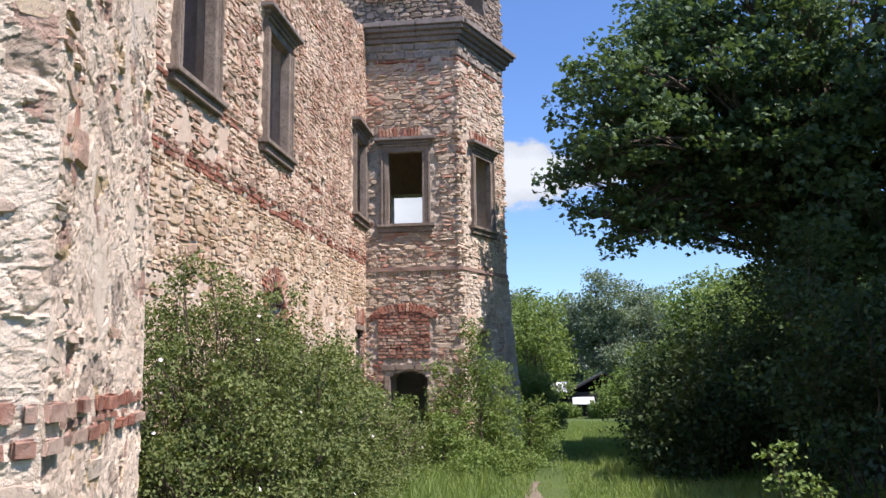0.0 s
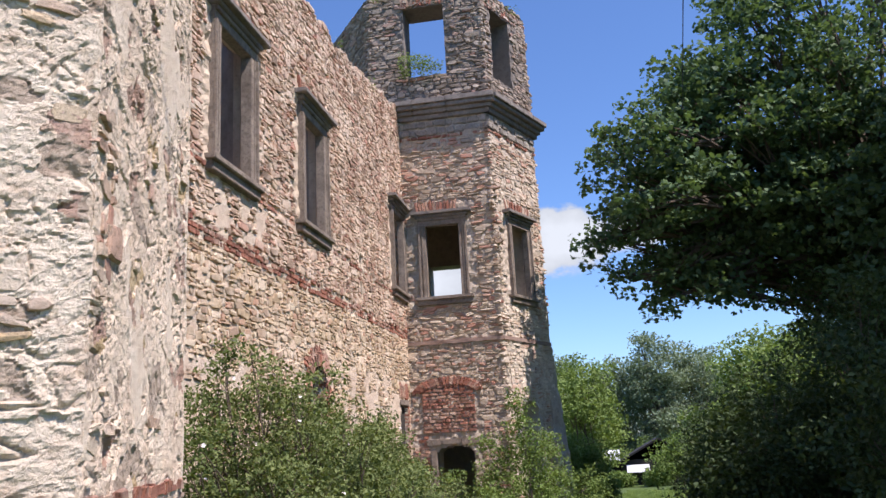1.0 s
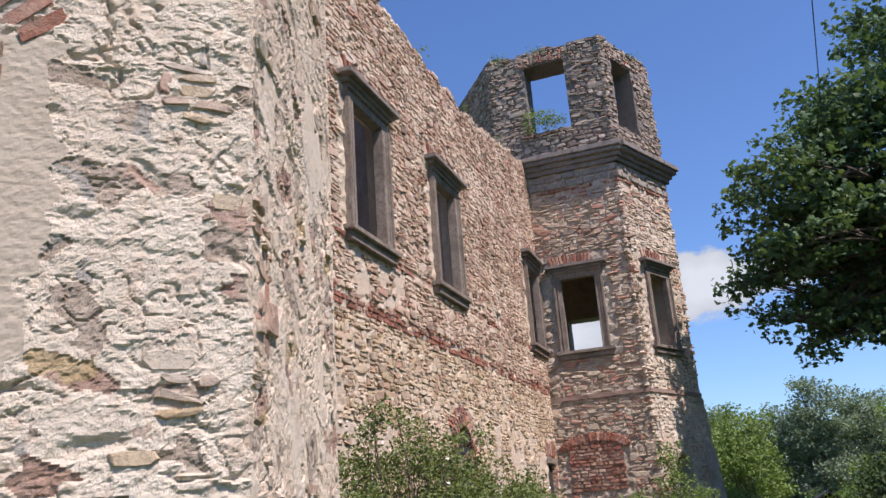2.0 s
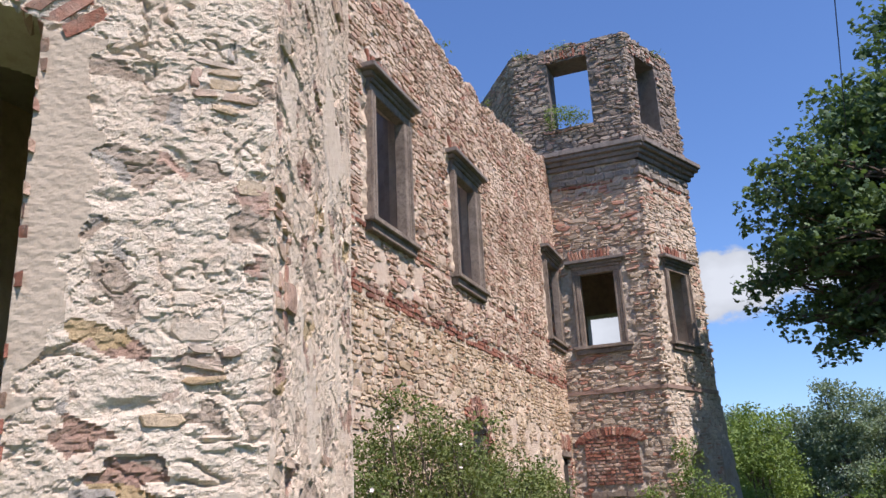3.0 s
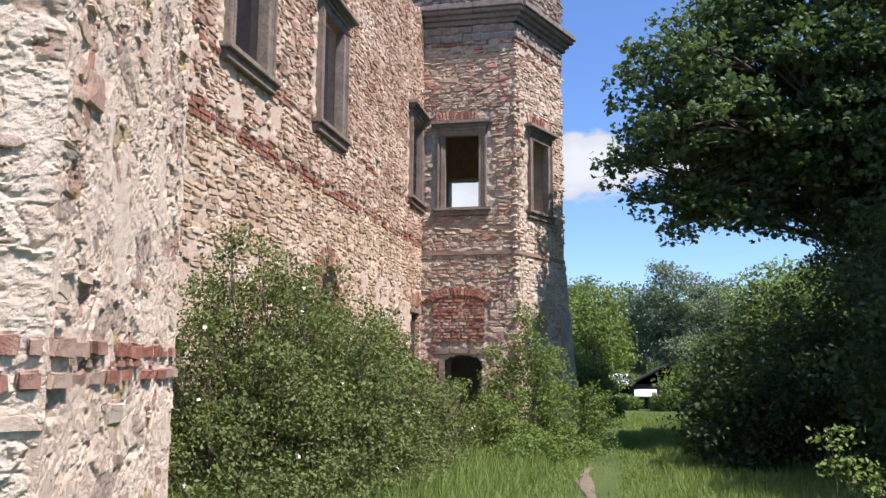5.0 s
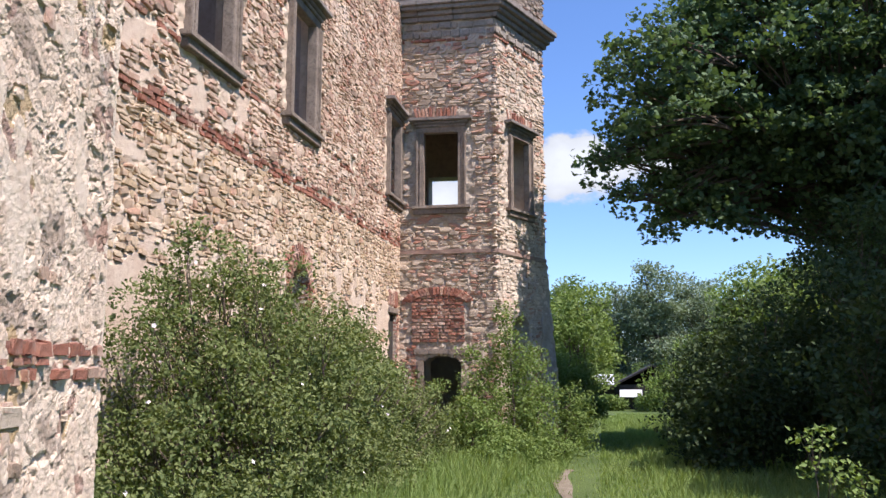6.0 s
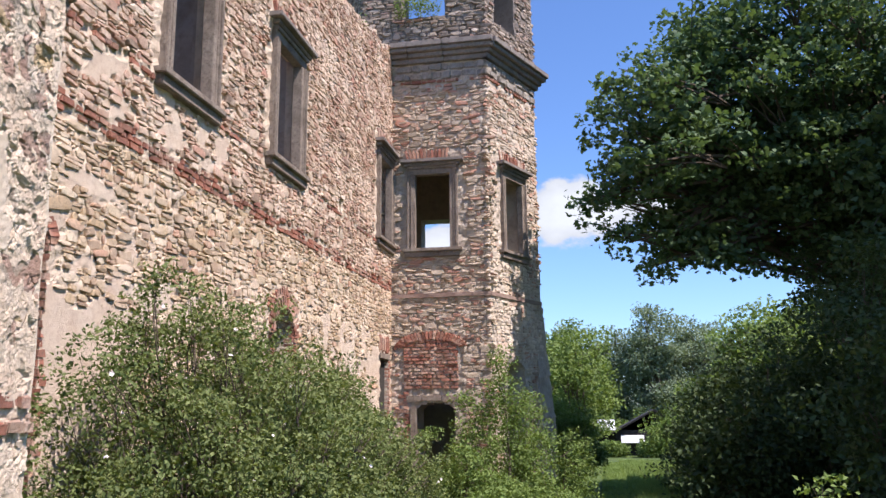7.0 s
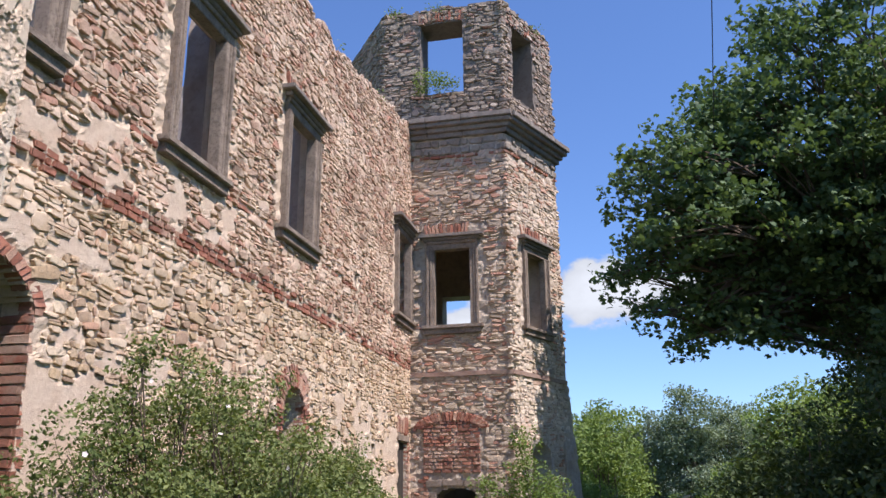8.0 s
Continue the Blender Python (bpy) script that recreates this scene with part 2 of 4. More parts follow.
def ground_material():
    m, N, L, b = material("meadow_soil", 0.95)
    pos = N("ShaderNodeNewGeometry").outputs["Position"]
    a, c = noise_node(N, L, pos, 0.5, 6), noise_node(N, L, pos, 25, 6)
    col = blend(N, L, step_range(N, L, a.outputs["Fac"], 0.35, 0.65), (0.06, 0.1, 0.025), (0.1, 0.15, 0.04))
    col = blend(N, L, step_range(N, L, c.outputs["Fac"], 0.5, 0.7, 0, 0.7), col, (0.07, 0.06, 0.035))
    L(col, b.inputs["Base Color"])
    bump(N, L, b, c.outputs["Fac"], 0.9, 0.05)
    return m


bark = bark_material()
meadow = ground_material()
dirt = lime("trodden_earth", (0.17, 0.14, 0.1), (0.22, 0.19, 0.14), (0.12, 0.1, 0.07), 3.0, 0.01)


# ---- building helpers ----
def mesh_object(name, verts, faces, mat, parent=None, label="", smooth=False):
    me = bpy.data.meshes.new(name)
    me.from_pydata([tuple(v) for v in verts], [], [tuple(f) for f in faces])
    me.materials.append(mat)
    if smooth:
        me.shade_smooth()
    ob = new(name, me)
    if parent:
        ob.parent = parent
    if label:
        ob["label"] = label
    return ob


def part(name, bm, mat, parent=None, label=""):
    me = bpy.data.meshes.new(name)
    bm.to_mesh(me)
    bm.free()
    me.materials.append(mat)
    ob = new(name, me)
    if parent:
        ob.parent = parent
    if label:
        ob["label"] = label
    return ob


def box_bm(sizes, bevel=0.01, rough=0.0, cuts=0):
    """Bevelled boxes, each (x0, x1, y0, y1, z0, z1), in one bmesh."""
    bm = bmesh.new()
    for x0, x1, y0, y1, z0, z1 in sizes:
        bmesh.ops.create_cube(bm, size=1, matrix=Matrix.Translation(((x0 + x1) / 2, (y0 + y1) / 2, (z0 + z1) / 2)) @ Matrix.Diagonal((x1 - x0, y1 - y0, z1 - z0, 1)))
    if cuts:
        bmesh.ops.subdivide_edges(bm, edges=bm.edges[:], cuts=cuts, use_grid_fill=True)
    if bevel and not cuts:
        bmesh.ops.bevel(bm, geom=bm.edges[:], offset=bevel, segments=2, affect="EDGES")
    if rough:
        for v in bm.verts:
            v.co += noise.noise_vector(v.co * 6) * rough
    return bm


def empty(name, m, label, category, kind="", group=""):
    ob = new(name)
    ob.matrix_world = m
    ob.empty_display_size = 0.1
    return tagged(ob, label, category, group, kind)


def wall_pose(x, y, heading):
    """u runs along the wall, v outwards, w up."""
    a = radians(heading)
    u, n = Vector((math.cos(a), math.sin(a), 0)), Vector((math.sin(a), -math.cos(a), 0))
    m = Matrix((u, n, Vector((0, 0, 1)))).transposed().to_4x4()
    m.translation = (x, y, 0)
    return m


def ticks(marks, step):
    out = []
    marks = sorted(set(marks))
    for a, b in zip(marks, marks[1:]):
        n = max(1, math.ceil((b - a) / step))
        out += [a + (b - a) * i / n for i in range(n)]
    return out + [marks[-1]]


class Gap:
    """An opening from u0 to u1 and z0 to z1; rise: the height of the arch in its top."""

    def __init__(self, u0, u1, z0, z1, rise=0.0):
        self.u0, self.u1, self.z0, self.z1, self.rise = u0, u1, z0, z1, rise

    def top(self, u):
        h = (self.u1 - self.u0) / 2
        k = max(0.0, 1 - ((u - self.u0 - h) / h) ** 2)
        return self.z1 - self.rise * (1 - math.sqrt(k))

    def holds(self, u, z, pad=0.0):
        return self.u0 - pad < u < self.u1 + pad and self.z0 - pad < z < self.top(min(max(u, self.u0), self.u1)) + pad


def crag(p, u, z, cell):
    """Broken lime over rubble: smeared plates of two sizes that jut out towards their lower edge, cut by crevices.
    Returns the height and a chance by which the plate shows bare stone."""
    bu, bz = 0.9 * noise.noise(p * 2.7), 0.8 * noise.noise(p * 2.9 + Vector((5, 9, 2)))
    bu, bz = bu + 0.4 * noise.noise(p * 11), bz + 0.4 * noise.noise(p * 12 + Vector((1, 4, 7)))
    h, dice = 0.0, 1.0
    for k, (scale, weight) in enumerate(((1.0, 0.9), (2.3, 0.5))):
        q = Vector((u * cell[0] * scale + bu, z * cell[1] * scale + bz, 3.7 * k))
        gap_to, seeds = noise.voronoi(q)
        o = q - seeds[0]
        roll = math.sin(seeds[0].x * 127.1 + seeds[0].y * 311.7 + seeds[0].z * 74.7) * 43758.5 % 1
        turn = math.sin(seeds[0].x * 41.3 + seeds[0].y * 19.1) * 917.7 % 1 - 0.5
        h += weight * (0.55 * (roll - 0.5) - 0.3 * roll * o.y + 0.5 * turn * o.x)
        if k == 0:
            dice = roll + 0.35 * max(0.0, 0.1 + noise.noise(p * 1.7))
    h *= min(1.0, max(0.25, 0.6 + 1.3 * noise.noise(p * 1.9)))
    for k, f in enumerate((4.5, 10.0)):
        n = noise.noise(Vector((u * f + 0.5 * bu, z * f * 1.7 + 0.5 * bz, 20 + k)))
        open_here = min(1.0, max(0.0, 3 * noise.noise(Vector((u * 3.1, z * 4, 7 + 5 * k))) + 0.1))
        h -= (0.9 - 0.4 * k) * max(0.0, 1 - abs(n) / 0.07) * open_here
    h -= 2.6 * max(0.0, noise.noise(Vector((u * 5, z * 8, 3))) - 0.42)
    return h, dice


def slab(name, m, length, z0, top, thick, gaps, step, relief, mat, freq=5.0, start=0.0, parent=None, label="", keep=None, lift=0.0, layer=1.0, pitted=False, zone=None, zone_mat=None, cell=(7, 12), tones=(), crest=None):
    """A wall with thickness: rough front, openings through it, an uneven top."""
    us = ticks([start, length] + [g.u0 for g in gaps if start < g.u0 < length] + [g.u1 for g in gaps if start < g.u1 < length], step)
    zmax = max(top(u) for u in us)
    zs = ticks([z0, zmax] + [g.z0 for g in gaps if g.z0 > z0] + [g.z1 for g in gaps] + [g.z1 - g.rise for g in gaps], step)
    full = np.zeros((len(us) - 1, len(zs) - 1), bool)
    for i in range(len(us) - 1):
        u = (us[i] + us[i + 1]) / 2
        tu = top(u)
        for j in range(len(zs) - 1):
            z = (zs[j] + zs[j + 1]) / 2
            full[i, j] = z < tu and not any(g.holds(u, z) for g in gaps) and (keep is None or keep(u, z))
    verts, faces, index, coated, tone, shown, high = [], [], {}, [], {}, [], []

    def vert(i, j, back):
        if (i, j, back) not in index:
            u, z = us[i], zs[j]
            n = lift - thick
            if not back:
                p = m @ Vector((u, 0, z * layer))
                f = noise.fractal(p * (freq * 1.3 if pitted else freq), 0.9 if pitted else 1.0, 2.1, 5 if pitted else 4)
                if pitted:
                    h, dice = crag(p, u, z, cell)
                    f = f * 0.1 + 0.1 if zone and zone(u, z) else h + 0.2 * f
                    tone[i, j] = dice
                if zone and zone(u, z) and not pitted:
                    f = 0.3 + f * 0.1
                n = lift + relief * (f * 1.15 - 0.2)
            index[i, j, back] = len(verts)
            verts.append((u, n, z))
        return index[i, j, back]

    I, J = full.shape
    for i in range(I):
        for j in range(J):
            if not full[i, j]:
                continue
            first = len(faces)
            if zone and zone((us[i] + us[i + 1]) / 2, (zs[j] + zs[j + 1]) / 2):
                coated.append(len(faces))
            elif tones:
                vert(i, j, 0)
                k = next((k for k, (limit, _) in enumerate(tones) if tone[i, j] < limit), None)
                if k is not None:
                    shown.append((len(faces), k))
            faces.append((vert(i, j, 0), vert(i + 1, j, 0), vert(i + 1, j + 1, 0), vert(i, j + 1, 0)))
            faces.append((vert(i, j, 1), vert(i, j + 1, 1), vert(i + 1, j + 1, 1), vert(i + 1, j, 1)))
            for di, dj, a, b in ((-1, 0, (i, j), (i, j + 1)), (1, 0, (i + 1, j + 1), (i + 1, j)), (0, -1, (i + 1, j), (i, j)), (0, 1, (i, j + 1), (i + 1, j + 1))):
                k, l = i + di, j + dj
                if not (0 <= k < I and 0 <= l < J and full[k, l]):
                    faces.append((vert(*a, 0), vert(*b, 0), vert(*b, 1), vert(*a, 1)))
            if crest and zs[j] > crest[0]:
                high += range(first, len(faces))
    ob = mesh_object(name, verts, faces, mat, parent, label)
    if zone:
        ob.data.materials.append(zone_mat)
        for k in coated:
            ob.data.polygons[k].material_index = 1
    base = len(ob.data.materials)
    for _, stone_mat in tones:
        ob.data.materials.append(stone_mat)
    for face, k in shown:
        ob.data.polygons[face].material_index = base + k
    if crest:
        ob.data.materials.append(crest[1])
        for k in high:
            ob.data.polygons[k].material_index = len(ob.data.materials) - 1
    if not parent:
        ob.matrix_world = m
    return ob


def stone_shapes(count, seed, sides=8):
    """Unit rubble stones: a skewed rounded block in -0.5..0.5 with its face at height 1."""
    r = random.Random(seed)
    out = []
    for _ in range(count):
        ring = []
        for k in range(sides):
            a = 2 * math.pi * (k + r.uniform(-0.28, 0.28)) / sides
            c, s = math.cos(a), math.sin(a)
            e = max(abs(c), abs(s)) ** 0.75
            f = r.uniform(0.74, 1.06)
            ring.append((0.5 * f * c / e, 0.5 * f * s / e))
        verts, tilt = [], (r.uniform(-0.4, 0.4), r.uniform(-0.4, 0.3))
        for depth, size in ((-1.6, 1.0), (0.5, 0.98), (0.95, 0.86)):
            for x, z in ring:
                j = r.uniform(0.93, 1.03) if depth > 0 else 1
                h = depth + (x * tilt[0] + z * tilt[1] + r.uniform(-0.12, 0.12) if depth > 0 else 0)
                verts.append((x * size * j, h, z * size * j))
        verts.append((r.uniform(-0.12, 0.12), 1 + r.uniform(-0.1, 0.15), r.uniform(-0.12, 0.12)))
        faces = []
        for lay in range(2):
            for k in range(sides):
                q = (k + 1) % sides
                faces.append((lay * sides + k, lay * sides + q, lay * sides + sides + q, lay * sides + sides + k))
        faces += [(2 * sides + k, 2 * sides + (k + 1) % sides, 3 * sides) for k in range(sides)]
        out.append((np.array(verts), faces))
    return out


SHAPES = stone_shapes(40, 5)
SHAPE_MESH = {}


def shape_mesh(k, mat):
    if (k, mat.name) not in SHAPE_MESH:
        me = bpy.data.meshes.new("stone")
        me.from_pydata([tuple(v) for v in SHAPES[k][0]], [], SHAPES[k][1])
        me.materials.append(mat)
        SHAPE_MESH[k, mat.name] = me
    return SHAPE_MESH[k, mat.name]


def lay_stones(wall, length, z0, top, gaps, course, lengths, proud, mats, seed, single=None, start=0.0, pad=0.03, skip=None, sink=(-0.008, 0.006)):
    """Rubble courses over a wall's face. Stones for which single(u, z) holds become parts, up to 300; the rest is one mesh."""
    r = random.Random(seed)
    verts, faces, singles = [], [], 0
    z, base = z0, 0
    zmax = max(top(start + (length - start) * i / 60) for i in range(61))
    while z < zmax:
        h = r.uniform(*course)
        u = start - r.uniform(0, lengths[0])
        phase = r.uniform(0, 9)
        while u < length:
            w = r.uniform(*lengths) * (0.7 + 0.6 * r.random())
            if r.random() < 0.12:
                w *= 0.45
            cells = [(u, z, w, h)]
            dice = r.random()
            if h > course[0] * 1.25 and dice < 0.35:
                f = r.uniform(0.35, 0.65)
                cells = [(u, z, w, h * f), (u, z + h * f, w, h * (1 - f))]
            elif dice > 0.91:
                w *= 1.5
                cells = [(u, z, w, h * 1.7)]
            for cu, cz, cw, ch in cells:
                mu, mz = cu + cw / 2 + 0.03 * noise.noise(Vector((cu * 2, cz * 3, seed))), cz + ch / 2 + warp(cu, cz, seed) + r.uniform(-0.008, 0.008)
                if mu < start or mu > length or mz > top(mu) - ch * 0.3 or (skip and skip(mu, mz)):
                    continue
                if any(g.holds(mu, mz, pad + 0.3 * min(cw, ch)) or g.holds(mu - cw * 0.45, mz, pad) or g.holds(mu + cw * 0.45, mz, pad) for g in gaps):
                    continue
                k = r.randrange(len(SHAPES))
                flip = r.choice((-1, 1))
                size = (max(0.03, cw - r.uniform(0.002, 0.014)), r.uniform(*proud), max(0.025, ch - r.uniform(0.001, 0.01)))
                turn = Matrix.Rotation(r.gauss(0, 0.1) + (math.pi if flip < 0 else 0), 4, "Y")
                m = Matrix.Translation((mu, r.uniform(*sink), mz)) @ turn @ Matrix.Diagonal((*size, 1))
                if single and singles < 300 and single(mu, mz):
                    ob = new("stone", shape_mesh(k, mats[1]))
                    ob.parent, ob.matrix_basis = wall, m
                    singles += 1
                    continue
                a = np.array(m)
                verts.append(SHAPES[k][0] @ a[:3, :3].T + a[:3, 3])
                faces += [tuple(i + base for i in f) for f in SHAPES[k][1]]
                base += len(SHAPES[k][0])
            u += w
        z += h
    if verts:
        tagged(mesh_object("rubble", np.concatenate(verts), faces, mats[0], wall), kind="stuff")


def warp(u, z, seed):
    """Rubble courses wander up and down along the wall."""
    return 0.085 * noise.noise(Vector((u * 0.9, z * 0.8, seed))) + 0.04 * noise.noise(Vector((u * 2.7, z * 2.2, seed + 5)))


def brick_meshes():
    r = random.Random(3)
    out = []
    for _ in range(8):
        bm = box_bm([(-0.5, 0.5, -0.5, 0.5, -0.5, 0.5)], 0)
        bmesh.ops.bevel(bm, geom=bm.edges[:], offset=0.1, segments=2, affect="EDGES")
        for v in bm.verts:
            v.co += Vector((r.uniform(-0.04, 0.04), r.uniform(-0.06, 0.06), r.uniform(-0.09, 0.09)))
        me = bpy.data.meshes.new("brick")
        bm.to_mesh(me)
        bm.free()
        me.materials.append(brick_red)
        out.append(me)
    return out


BRICK = brick_meshes()
brick_rng = random.Random(11)


def brick(wall, u, z, w, h, deep=0.1, out=0.02, lean=0.0):
    ob = new("brick", brick_rng.choice(BRICK))
    ob.parent = wall
    ob.matrix_basis = Matrix.Translation((u, out - deep / 2 + brick_rng.uniform(-0.006, 0.006), z)) @ Matrix.Rotation(lean + brick_rng.gauss(0, 0.015), 4, "Y") @ Matrix.Diagonal((w, deep, h, 1))


def brick_course(wall, u0, u1, z, h=0.066, long=0.25, out=0.03, miss=0.06):
    u = u0
    while u < u1 - 0.04:
        w = min(long * brick_rng.choice((1, 0.9, 0.5, 0.7, 0.35)), u1 - u)
        if brick_rng.random() > miss:
            brick(wall, u + w / 2, z + h / 2 + brick_rng.uniform(-0.006, 0.006), w - brick_rng.uniform(0.01, 0.03), h * brick_rng.uniform(0.82, 1.08), 0.12, out + brick_rng.uniform(-0.014, 0.006))
        u += w


def brick_flat_arch(wall, u0, u1, z0, tall=0.28, out=0.022, fan=0.25, miss=0.16):
    n = round((u1 - u0) / 0.082)
    for i in range(n):
        f = (i + 0.5) / n
        if brick_rng.random() > miss:
            brick(wall, u0 + (u1 - u0) * f + (f - 0.5) * fan * 0.3, z0 + tall / 2 + brick_rng.uniform(-0.02, 0.02), 0.07, tall * brick_rng.uniform(0.85, 1.05), 0.12, out, (f - 0.5) * fan * 2)


def brick_arch(wall, gap, tall=0.25, out=0.03, start=0.0, end=math.pi):
    """Voussoirs round the curved top of an opening."""
    h, c = (gap.u1 - gap.u0) / 2, (gap.u0 + gap.u1) / 2
    n = max(6, round((end - start) * (h + tall / 2) / 0.085))
    for i in range(n):
        a = start + (end - start) * (i + 0.5) / n
        u, z = c + (h + tall / 2) * math.cos(a), gap.z1 - gap.rise + (gap.rise + tall / 2) * math.sin(a)
        brick(wall, u, z, 0.072, tall, 0.16, out, math.pi / 2 - a)


def brick_jamb(wall, u, z0, z1, side, out=0.02, course=0.08):
    z, k = z0, 0
    while z < z1:
        w = (0.25, 0.13)[k % 2]
        brick(wall, u + side * w / 2, z + course / 2, w, course - 0.012, 0.18, out)
        z, k = z + course, k + 1


def stone_window(wall, gap, side=0.2, head=0.2, sill=0.14, deep=0.11, hood=True):
    """A carved surround: jambs with a raised moulding, lintel, sill with a nosing, and a hood on top."""
    w = new("window_frame")
    w.parent = wall
    u0, u1, z0, z1 = gap.u0, gap.u1, gap.z0, gap.z1
    for s, u in ((-1, u0 + side), (1, u1 - side)):
        lo, hi = (u0, u0 + side) if s < 0 else (u1 - side, u1)
        o = lo if s < 0 else hi - 0.05
        part("jamb", box_bm([(lo, hi, -deep, 0.05, z0 + sill, z1 - head), (o, o + 0.05, 0.04, 0.085, z0 + sill, z1 - head),
                             (lo + side * 0.45, lo + side * 0.62, 0.04, 0.068, z0 + sill, z1 - head)], 0.008), frame_stone, w)
    part("lintel", box_bm([(u0, u1, -deep, 0.05, z1 - head, z1), (u0, u1, 0.04, 0.085, z1 - 0.07, z1)], 0.01), frame_stone, w)
    part("sill", box_bm([(u0 - 0.1, u1 + 0.1, -deep, 0.13, z0 + 0.06, z0 + sill), (u0 - 0.06, u1 + 0.06, -0.1, 0.08, z0 - 0.06, z0 + 0.06)], 0.012), frame_stone, w, "worn stone sill with a rounded nosing")
    if hood:
        part("hood", box_bm([(u0 - 0.06, u1 + 0.06, -0.1, 0.12, z1, z1 + 0.07), (u0 - 0.15, u1 + 0.15, -0.1, 0.2, z1 + 0.07, z1 + 0.15)], 0.012), cornice_stone, w, "dark weathered projecting stone hood")
    return w


# ---- ground ----
def ground_z(x, y):
    z = -0.03 * max(0.0, y - 3) if y < 48 else -1.35 - 0.022 * (y - 48)
    z = max(z, -4.5)
    k = min(1.0, max(0.0, (3.4 - x) / 1.6)) * min(1.0, max(0.0, (17 - y) / 4))
    return z + 0.3 * k * k * (3 - 2 * k) + 0.05 * noise.noise(Vector((x * 0.6, y * 0.6, 0))) - 0.03


def build_ground():
    xs = [-900, -400, -150, -60, -25, -12] + [-8 + 0.5 * i for i in range(64)] + [30, 45, 80, 200, 500, 900]
    ys = [-300, -80, -25, -10] + [-5 + 0.5 * i for i in range(110)] + [55, 62, 70, 80, 95, 120, 180, 300, 600, 1500]
    verts = [(x, y, ground_z(x, y)) for y in ys for x in xs]
    n = len(xs)
    faces = [(j * n + i, j * n + i + 1, (j + 1) * n + i + 1, (j + 1) * n + i) for j in range(len(ys) - 1) for i in range(n - 1)]
    tagged(mesh_object("ground", verts, faces, meadow, smooth=True), "rough grassy ground sloping gently past the ruin", "ground", kind="structure")
    # trodden path
    pts = []
    for i in range(42):
        y = -4 + 0.5 * i
        pts.append((4.35 - 0.35 * math.exp(-((y - 14) / 6) ** 2) + 0.12 * math.sin(y * 0.7) + max(0, y - 20) * 0.05, y, 0.1 + 0.04 * math.sin(y * 1.9)))
    verts, faces = [], []
    for x, y, w in pts:
        verts += [(x + w * s, y, ground_z(x + w * s, y) + 0.02 * (1 - abs(s))) for s in (-1, -0.4, 0.4, 1)]
    for i in range(len(pts) - 1):
        faces += [(4 * i + k, 4 * i + k + 1, 4 * i + 5 + k, 4 * i + 4 + k) for k in range(3)]
    ob = mesh_object("path", verts, faces, dirt, smooth=True)
    ob.location.z = 0.012
    tagged(ob, "narrow trodden earth footpath through the grass", "path", kind="structure")


build_ground()


# ---- the long wall ----
def on_plaster(u, z):
    """Patches that still carry render or thick lime."""
    n = noise.noise(Vector((u * 2.6, 0, z * 3.2))) + 0.22 * noise.noise(Vector((u * 7, 2, z * 8)))
    if u < 19.6 and z < 3.7 - 0.4 * max(0, u - 16.5):
        return n > (-0.9 if u < 17.5 + 0.4 * n and z < 2.5 + 0.5 * n else 0.16)
    if u < 19.4 and 4.36 < z < 4.98:
        return n > 0.12
    if 21.8 < u < 26.8 and z < 3.15:
        return n > (-0.15 if u > 24 and z < 2.8 else 0.12)
    return False


def wall_top(u):
    y = u - 8
    t = 9.35 - 0.1 * math.exp(-((y - 13.8) / 1.5) ** 2) + max(0.0, y - 15.5) * 0.155
    return min(t, 10.15) + 0.16 * noise.noise(Vector((u * 1.7, 3, 0))) + 0.09 * noise.noise(Vector((u * 6, 8, 0)))


MAIN = wall_pose(0, -8, 90)      # u = y + 8
WIN_Z = (5.06, 7.22)
mains = [Gap(y + 8 - 0.66, y + 8 + 0.66, *WIN_Z) for y in (7.05, 10.12, 13.2, 19.12)]
niche = Gap(20.95, 21.67, 1.2, 2.98, 0.36)
side_win = Gap(26.84, 27.46, 0.6, 2.58)
big_arch = Gap(13.4, 15.87, -0.3, 3.4, 0.47)
holes = [Gap(24.3, 24.52, 3.6, 3.78), Gap(25.02, 25.25, 2.2, 2.42), Gap(17.9, 18.0, 3.72, 3.84), Gap(23.9, 24.0, 5.0, 5.35), Gap(23.9, 24.0, 4.5, 4.8)]
wall_gaps = mains + [niche, side_win, big_arch]
wall_main = slab("wall_west", MAIN, 27.85, -0.9, wall_top, 0.3, wall_gaps + holes, 0.04, 0.034, mortar_wall, 5, 12.6, lift=-0.008, zone=on_plaster, zone_mat=plaster_warm)
slab("wall_end", MAIN, 12.6, -0.9, wall_top, 0.3, [], 0.3, 0.03, mortar_wall, 3, parent=wall_main)
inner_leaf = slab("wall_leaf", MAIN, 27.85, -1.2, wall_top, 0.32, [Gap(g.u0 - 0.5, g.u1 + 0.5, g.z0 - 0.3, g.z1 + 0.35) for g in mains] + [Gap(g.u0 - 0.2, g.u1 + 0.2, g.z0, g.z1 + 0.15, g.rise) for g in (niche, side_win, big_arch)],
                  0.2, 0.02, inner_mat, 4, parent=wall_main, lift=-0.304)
tagged(wall_main, "long roofless wall of sunlit ochre rubble stone with red brick bands", "wall", kind="structure")
for g in mains:
    stone_window(wall_main, g)
    brick_flat_arch(wall_main, g.u0 + 0.05, g.u1 - 0.05, g.z1 + 0.17, 0.27)
pad_gaps = [Gap(g.u0 - 0.1, g.u1 + 0.1, g.z0 - 0.07, g.z1 + 0.42) for g in mains] + [Gap(niche.u0 - 0.22, niche.u1 + 0.22, niche.z0, niche.z1 + 0.22, 0.4), Gap(side_win.u0 - 0.15, side_win.u1 + 0.15, side_win.z0, 3.12), Gap(13.1, 15.95, -0.3, 3.54, 0.55)]


